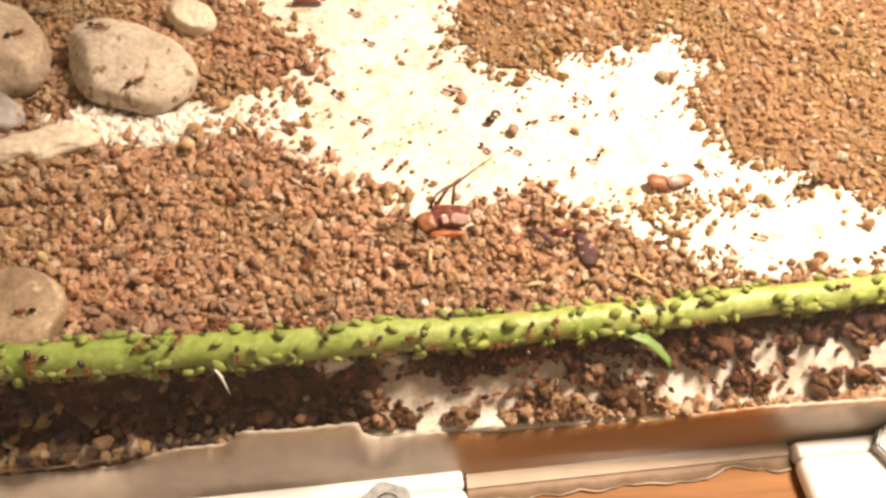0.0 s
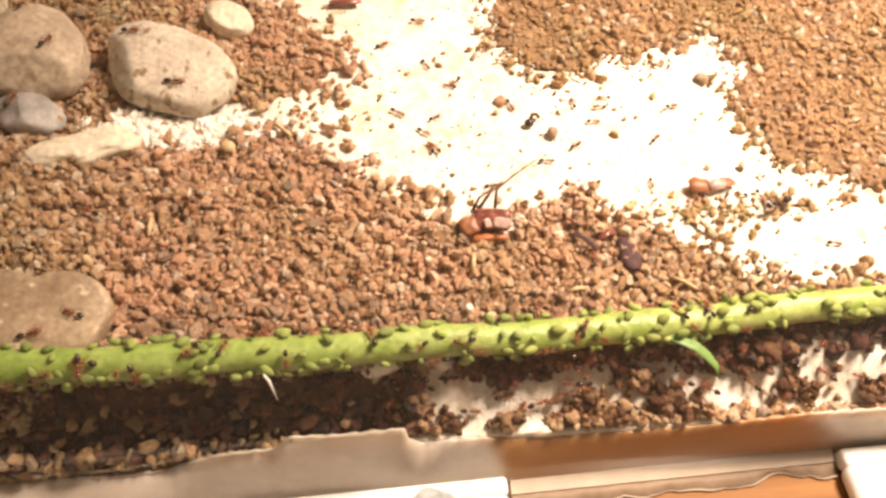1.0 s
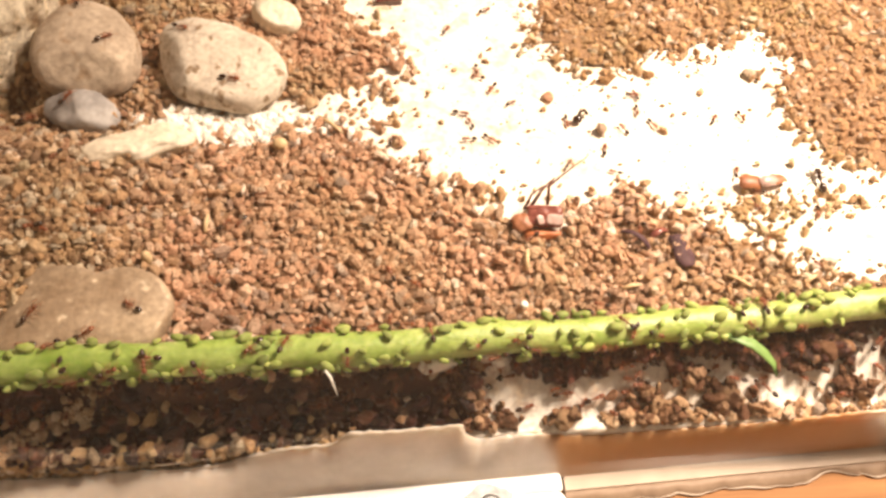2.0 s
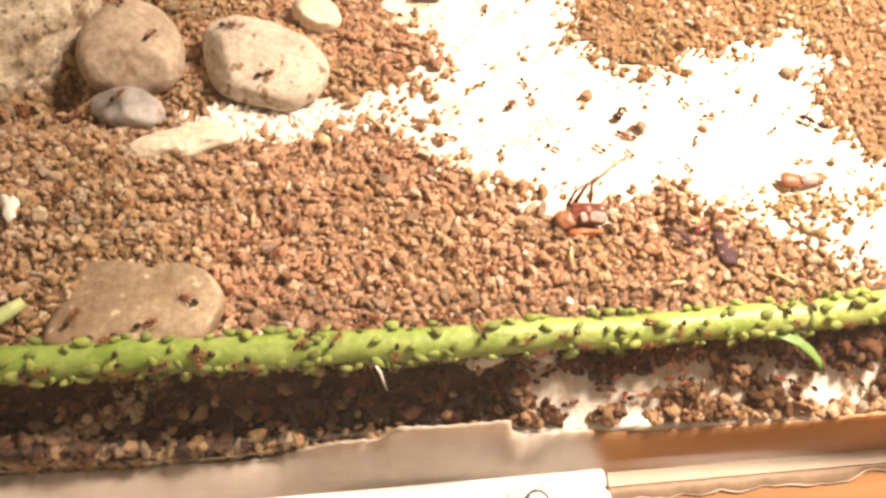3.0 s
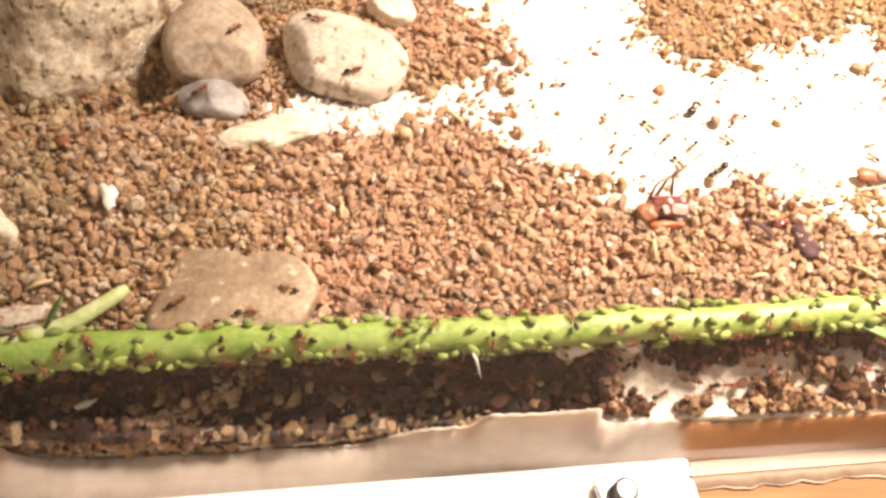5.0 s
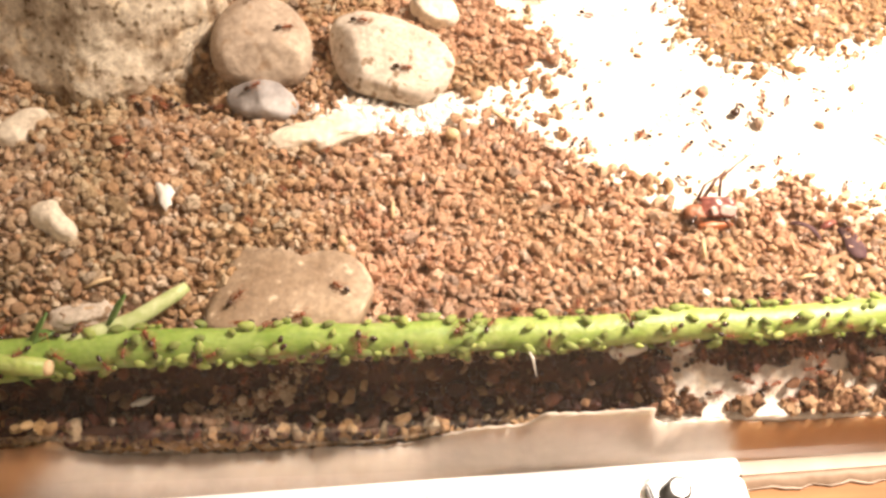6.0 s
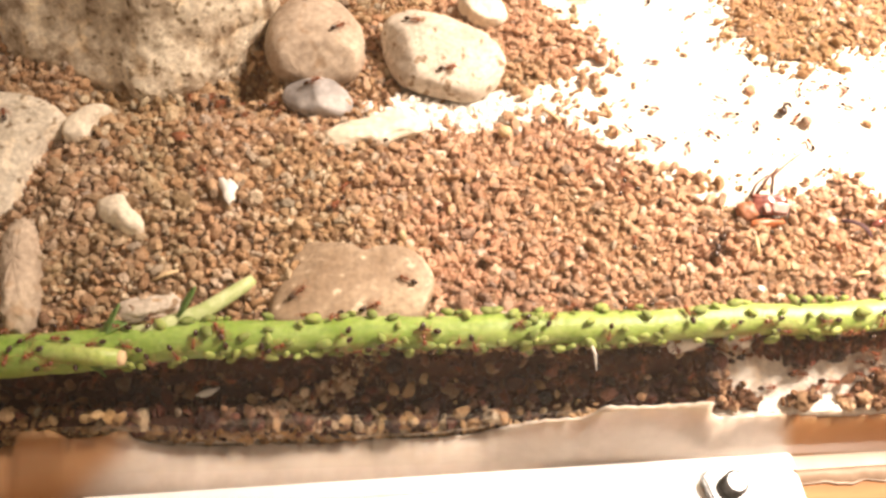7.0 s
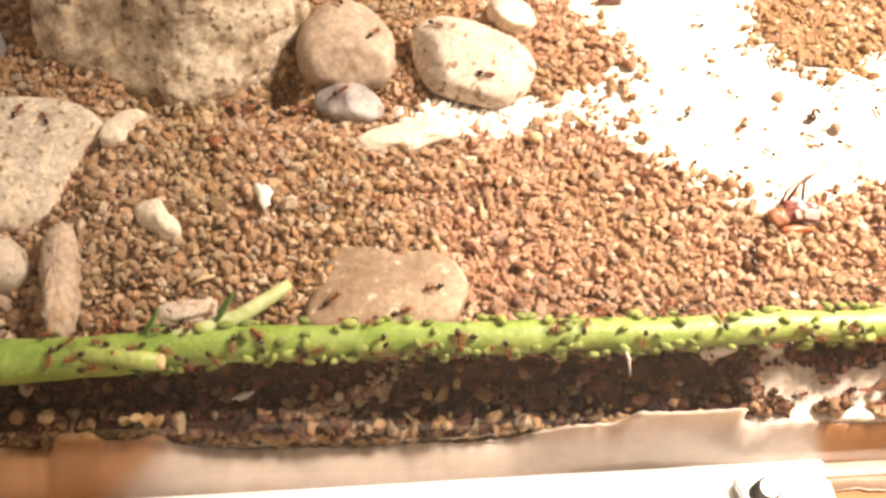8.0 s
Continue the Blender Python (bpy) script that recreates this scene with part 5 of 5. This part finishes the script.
aphid = build_aphid()
aphid_rng = random.Random(11)
spots = [(38.2, -11, 30), (44, 12, 35), (35.6, -58, 10), (39.9, -58, 170), (-21.9, 112, -12), (-14.7, 112, 5), (-18.6, 80, 50), (-0.1, -12, 200), (13.5, 0, 40), (18.8, -55, 20), (-55.4, -38, 10),
         (-60.1, -30, 190), (-31.9, -58, 20), (-37.8, -58, 160), (36.7, -6, 30), (43.8, 9, 25), (72.4, 16, 20), (54.4, 40, 15), (-47.8, -27, 5)]
centres = [-92 + 190 * (i + aphid_rng.random()) / 34 for i in range(34)]
while len(spots) < 215:
    c = aphid_rng.choice(centres) + aphid_rng.gauss(0, 2.6)
    kind = aphid_rng.random()
    a = aphid_rng.gauss(80, 24) if kind < 0.56 else aphid_rng.gauss(-58, 9) if kind < 0.74 else aphid_rng.uniform(-40, 60)
    if -93 < c < 100 and all(abs(c - q[0]) > 1.0 or abs(a - q[1]) > 16 for q in spots):
        spots.append((c, a, aphid_rng.choice((0, 180)) + aphid_rng.gauss(0, 38)))
for n, (x, a, heading) in enumerate(spots):
    m = on_stem(x / 1000, a, heading) @ pose(0, 0, 0.0002, aphid_rng.gauss(0, 12), -abs(aphid_rng.gauss(0, 20)), 0)
    ob = aphid if n == 0 else copy_thing(aphid, m)
    ob.matrix_basis = m
    s = aphid_rng.choice((0.65, 0.75, 0.85, 0.95, 1.1, 1.2))
    ob.scale = (s, s, s)

# ---- remains and litter ----
dead = thing("dead_insect", 0.0188, 0.0836, float(land(0.0188, 0.0836)) + 0.0006, "glossy dark red remains of a dead cockroach with bent legs", "insect remains")
dead.scale = (1.05, 1.0, 0.95)
def plate(centre, size, turn, square, seed):
    """A boxy rounded shell plate."""
    bm = bmesh.new()
    bmesh.ops.create_icosphere(bm, subdivisions=4, radius=1.0)
    m = pose(*centre, *turn)
    for v in bm.verts:
        d = v.co.normalized()
        k = (abs(d.x) ** square + abs(d.y) ** square + abs(d.z) ** square) ** (-1 / square)
        q = d * k * (1 + 0.13 * noise.noise(d * 2.2 + Vector((seed, 0, 0))))
        v.co = m @ Vector((q.x * size[0], q.y * size[1], q.z * size[2]))
    return bm


part("thorax", plate((0.0012, 0.0004, 0.0026), (0.0030, 0.0019, 0.0016), (22, -4, -8), 6.0, 3), m_shell, dead)
part("abdomen", plate((-0.0026, -0.0004, 0.0021), (0.0017, 0.0018, 0.0014), (12, -10, 14), 3.0, 5), m_brown_amber, dead)
part("under_shell", plate((0.0008, -0.0024, 0.0012), (0.0030, 0.0007, 0.0009), (-14, 0, 2), 3.0, 7), m_amber, dead, "orange translucent underside shell")
# two pale plates stand in for the white highlight on the glossy shell
part("inner_membrane", plate((0.0026, -0.0010, 0.0040), (0.0013, 0.0009, 0.0002), (32, 2, -10), 5.0, 11), m_pinkish_pale, dead, "pinkish white plate standing in for a highlight on the shell")
part("inner_membrane", plate((0.0002, -0.0010, 0.0040), (0.0006, 0.0008, 0.0002), (30, 4, 20), 4.0, 13), m_pinkish_pale, dead, "pinkish white plate standing in for a highlight on the shell")
part("wing_case", plate((0.0010, 0.0014, 0.0042), (0.0028, 0.0004, 0.0004), (10, -4, -6), 4.0, 9), m_shell, dead)
part("leg", tube([(0.0018, 0.0022, 0.0040), (0.0022, 0.0050, 0.0058), (0.0052, 0.0074, 0.0066), (0.0098, 0.0108, 0.0072)], [0.00032, 0.00028, 0.00018, 0.00010], 7), m_leg_dark, dead)
part("leg", tube([(-0.0010, 0.0020, 0.0040), (0.0010, 0.0044, 0.0056), (0.0034, 0.0066, 0.0062)], [0.00036, 0.00028, 0.00016], 7), m_leg_dark, dead)
part("leg", tube([(-0.0022, 0.0016, 0.0036), (-0.0008, 0.0038, 0.0050), (0.0016, 0.0056, 0.0054)], [0.0003, 0.00025, 0.00012], 7), m_leg_dark, dead)


def curved_flake(length, width, bend, thick=0.00018):
    """A curved scrap of husk."""
    bm = bmesh.new()
    rows = []
    for i in range(9):
        u = i / 8 - 0.5
        w = width * 0.5 * (1 - 0.35 * (2 * u) ** 4) * (1 + 0.12 * math.sin(9 * u + length * 900))
        z = bend * (0.25 - u * u) + 0.0004
        rows.append([bm.verts.new(v) for v in ((u * length, -w, z), (u * length, 0, z + width * 0.1), (u * length, w, z), (u * length, w, z - thick), (u * length, 0, z + width * 0.1 - thick), (u * length, -w, z - thick))])
    for a, b in zip(rows, rows[1:]):
        for k in range(6):
            bm.faces.new((a[k], a[(k + 1) % 6], b[(k + 1) % 6], b[k]))
    bm.faces.new(rows[0][::-1])
    bm.faces.new(rows[-1])
    return bm


def litter(name, label, category, bm, mat, x, y, lift=0.0, rz=0.0, rx=0.0):
    ob = part(name, bm, mat)
    ob.matrix_basis = pose(x, y, float(land(x, y)) + lift, rx, 0, rz)
    return tagged(ob, label, category)


curl = thing("dead_ant", 0.0312, 0.1095, float(land(0.0312, 0.1095)) + 0.0002, "curled up black dead ant on the plaster", "insect remains")
part("abdomen", blob((0, 0, 0.0009), (0.0010, 0.0009, 0.0009), (0, 0, 0), 3), m_ant_dark, curl)
part("thorax", tube([(0.0003, 0.0008, 0.0012), (0.0008, 0.0018, 0.0014), (0.0018, 0.0021, 0.0012), (0.0023, 0.0013, 0.0009)], [0.0003, 0.0004, 0.00035, 0.0003], 8), m_ant_dark, curl)
pupa = thing("empty_cocoon", 0.0640, 0.0925, float(land(0.064, 0.0925)) + 0.0004, "shiny reddish translucent empty insect cocoon", "insect remains")
part("shell", curved_flake(0.0042, 0.0030, 0.0016), m_brown_amber, pupa).matrix_basis = pose(-0.0026, 0, 0.0004, 12, 0, -8)
part("cap", curved_flake(0.0034, 0.0026, 0.0014), m_brown_amber, pupa).matrix_basis = pose(0.0029, 0.0003, 0.0005, -10, 0, 14)
part("lining", curved_flake(0.0036, 0.0022, 0.0018), m_pinkish_pale, pupa, "whitish pink papery lining").matrix_basis = pose(0.0007, -0.0002, 0.0009, 22, 0, 4)



def shard(length, width, seed, thick=0.0004):
    """A ragged thin scrap."""
    r = random.Random(seed)
    bm = bmesh.new()
    rim = []
    for i in range(13):
        a = 2 * math.pi * i / 13
        k = r.uniform(0.55, 1.15)
        rim.append((length / 2 * k * math.cos(a), width / 2 * k * math.sin(a), r.uniform(0, width * 0.35)))
    top = [bm.verts.new((x, y, z + thick)) for x, y, z in rim]
    low = [bm.verts.new((x, y, z)) for x, y, z in rim]
    ct, cl = bm.verts.new((0, 0, width * 0.3 + thick)), bm.verts.new((0, 0, width * 0.3))
    for i in range(13):
        j = (i + 1) % 13
        bm.faces.new((top[i], top[j], ct))
        bm.faces.new((low[j], low[i], cl))
        bm.faces.new((low[i], low[j], top[j], top[i]))
    return bm


litter("husk", "blackish curved scrap of insect husk", "husk", curved_flake(0.0068, 0.0032, 0.0005), m_black, 0.0438, 0.0770, 0.0016, -82)
litter("husk", "dark brown crescent of insect husk", "husk", curved_flake(0.0060, 0.0010, 0.006), m_black, 0.0362, 0.0800, 0.0014, -40)
litter("husk", "dark brown bent scrap of husk", "husk", curved_flake(0.0040, 0.0012, 0.004), m_shell, 0.0405, 0.0808, 0.0016, 25)
litter("husk", "small orange brown wing scrap", "husk", shard(0.0042, 0.0022, 6, 0.0002), m_brown_amber, -0.0842, 0.0952, 0.0016, -8)
litter("shed_skin", "white papery shed skin standing in the clay", "shed skin", shard(0.0066, 0.0028, 4), m_chalk, -0.0750, 0.0838, 0.0020, -70)
litter("shed_skin", "pale papery sliver on the dark soil", "shed skin", shard(0.0058, 0.0014, 8), m_chalk, -0.0775, 0.0536, 0.0030, 24)
hanging = part("shed_skin", tube([(0, 0, 0.0078), (0.0006, -0.0004, 0.0066), (0.0011, -0.0010, 0.0046), (0.0016, -0.0016, 0.0026)], [0.00018, 0.00026, 0.00015, 0.00006], 7), m_chalk)
hanging.matrix_basis = pose(-0.0178, 0.0541, -0.0012)
tagged(hanging, "pale shed skin hanging below the stem", "shed skin")
for x, y, rz, n in ((0.0160, 0.0757, 82, 0.0038), (-0.0377, 0.0843, 88, 0.0036), (0.0520, 0.0703, -36, 0.0046), (0.0654, 0.0703, 30, 0.0035), (-0.0838, 0.0688, 24, 0.0042), (-0.0170, 0.1075, -45, 0.0060), (0.0330, 0.0700, 12, 0.0030)):
    litter("straw", "short dry straw fragment lying on the clay", "straw", tube([(-n / 2, 0, 0.0003), (0, 0.0001, 0.0006), (n / 2, 0, 0.0004)], [0.0003, 0.0004, 0.00028], 6), m_straw, x, y, 0.0016, rz)
litter("seed", "round pale yellowish grain on the clay", "seed", blob((0, 0, 0.001), (0.0014, 0.0012, 0.0011), (0, 0, 10), 2), m_straw, -0.0262, 0.1025, 0.0014)
litter("bead", "tiny round white bead on the clay", "seed", blob((0, 0, 0.0006), (0.0007, 0.0007, 0.0006)), m_chalk, 0.0142, 0.0669, 0.0020)
litter("seed", "pale pointed husk standing in the clay", "seed", blob((0, 0, 0.0012), (0.0009, 0.0009, 0.0018)), m_straw, -0.0463, 0.0768, 0.0012)
litter("husk", "dark red scrap of insect shell in the soil", "husk", curved_flake(0.0070, 0.0022, 0.002), m_shell, -0.0040, 0.1455, 0.0010, 10)
feeder = thing("feeding_tube", -0.1335, 0.1240, float(land(-0.1335, 0.124)), "upright translucent plastic feeding tube beside the rock", "tube")
part("tube_body", tube([(0, 0, 0.0), (0, 0, 0.001), (0, 0, 0.045), (0, 0, 0.046)], [0.0038, 0.0042, 0.0042, 0.0038], 24), m_tube, feeder)
part("collar", tube([(0, 0, 0.012), (0, 0, 0.0125), (0, 0, 0.0150), (0, 0, 0.0155)], [0.0042, 0.0050, 0.0050, 0.0042], 24), m_tube, feeder)
# larger lumps of clay lying singly on the plaster
for n, (x, y, r) in enumerate(((35.6, 107.1, 1.9), (48.4, 106.4, 1.2), (-1, 126.4, 1.0), (77.6, 88.8, 1.1), (89.4, 87.8, 0.9), (58.6, 117.2, 0.9), (71.2, 74.7, 1.7), (68.1, 76.7, 1.0), (25, 112.7, 1.0),
                               (26.2, 116, 1.2), (37.9, 112.9, 0.9), (49.5, 113.1, 0.7), (53.4, 110.7, 0.6), (15, 127, 0.8), (8, 124, 0.7), (45, 121, 0.7))):
    v = SHAPES[n % len(SHAPES)] * r / 1000 * 0.85
    ob = mesh_object("clay_lump", v, GRAIN_F, m_crumb if n % 3 else m_granule)
    ob.matrix_basis = pose(x / 1000, y / 1000, float(land(x / 1000, y / 1000)) + r * 0.0005, 0, 0, 40 * n)
    tagged(ob, "single brown clay lump on the white plaster", "clay lump", "loose clay lumps")
# dried glue along the foot of the wall
glue = [(x, 0.0477, float(soil_line(x)) + 0.0001) for x in np.linspace(-0.046, 0.0026, 60)]
tagged(part("glue_bead", tube(glue, [0.00013 + 0.00006 * math.sin(1.7 * i) for i in range(60)], 6), m_edge), "thin pale bead of dried glue on acrylic", "glue", kind="structure")

# thin smears of glue and scratches on the outer face of the wall
for x0, x1, drop, r in ((-0.036, -0.010, 0.0016, 0.00009), (-0.058, -0.030, -0.0030, 0.00006), (-0.030, 0.001, 0.0009, 0.00007), (0.012, 0.030, 0.0030, 0.00005)):
    line = [(x, 0.0477, float(soil_line(x)) - drop + 0.0005 * math.sin(x * 240 + drop * 3000)) for x in np.linspace(x0, x1, 24)]
    tagged(part("glue_smear", tube(line, [r * (0.4 + 0.6 * math.sin(math.pi * i / 23)) for i in range(24)], 5), m_edge), "thin whitish smear of glue on acrylic", "glue", kind="structure")

# milky films of glue on the pane, lens-shaped
m_film = acrylic_material("milky_glue_film", (0.95, 0.95, 0.95), 0.035)
for x, z, long_, high, lean in ((-0.0330, -0.0045, 0.0090, 0.0011, 4), (-0.0210, -0.0036, 0.0060, 0.0008, -3), (-0.0470, -0.0060, 0.0110, 0.0010, 2), (-0.0640, -0.0040, 0.0120, 0.0013, -4), (-0.0890, -0.0060, 0.0100, 0.0010, 3), (0.0120, -0.0115, 0.0007, 0.0030, 0)):
    ob = part("glue_film", blob((0, 0, 0), (long_, 0.00005, high), (0, 0, 0), 3), m_film)
    ob.matrix_basis = pose(x, 0.0478, z, 0, lean, 0)
    ob.visible_shadow = False
    tagged(ob, "thin milky film of glue on the acrylic", "glue", kind="structure")
# hair-thin loop of glue
loop = [(-0.1045 + 0.0026 * math.cos(a), 0.0474, -0.0125 + 0.0045 * math.sin(a)) for a in np.linspace(2.4, 7.0, 24)]
tagged(part("glue_thread", tube(loop, [0.00006] * 24, 5), m_edge), "hair-thin pale loop of glue on the acrylic", "glue", kind="structure")

# ---- the single granules nearest to the stem ----
piece_meshes = []
for n in range(12):
    me = bpy.data.meshes.new("granule")
    me.from_pydata([tuple(v) for v in SHAPES[n]], [], [tuple(int(i) for i in f) for f in GRAIN_F])
    me.polygons.foreach_set("use_smooth", np.random.default_rng(n).random(len(me.polygons)) < 0.45)
    me.materials.append(m_granule)
    piece_meshes.append(me)
piece_rng = random.Random(31)
for i in own_i:
    ob = new("granule", piece_meshes[piece_rng.randrange(12)])
    ob.parent = soil
    ob.matrix_basis = pose(*top_p[i], piece_rng.uniform(0, 360), piece_rng.uniform(0, 360), piece_rng.uniform(0, 360)) @ Matrix.Diagonal((*(float(top_r[i]),) * 3, 1))


# ---- what moves ----
def motions():
    for ob, rows in MOVERS:
        walk(ob, rows)


motions()
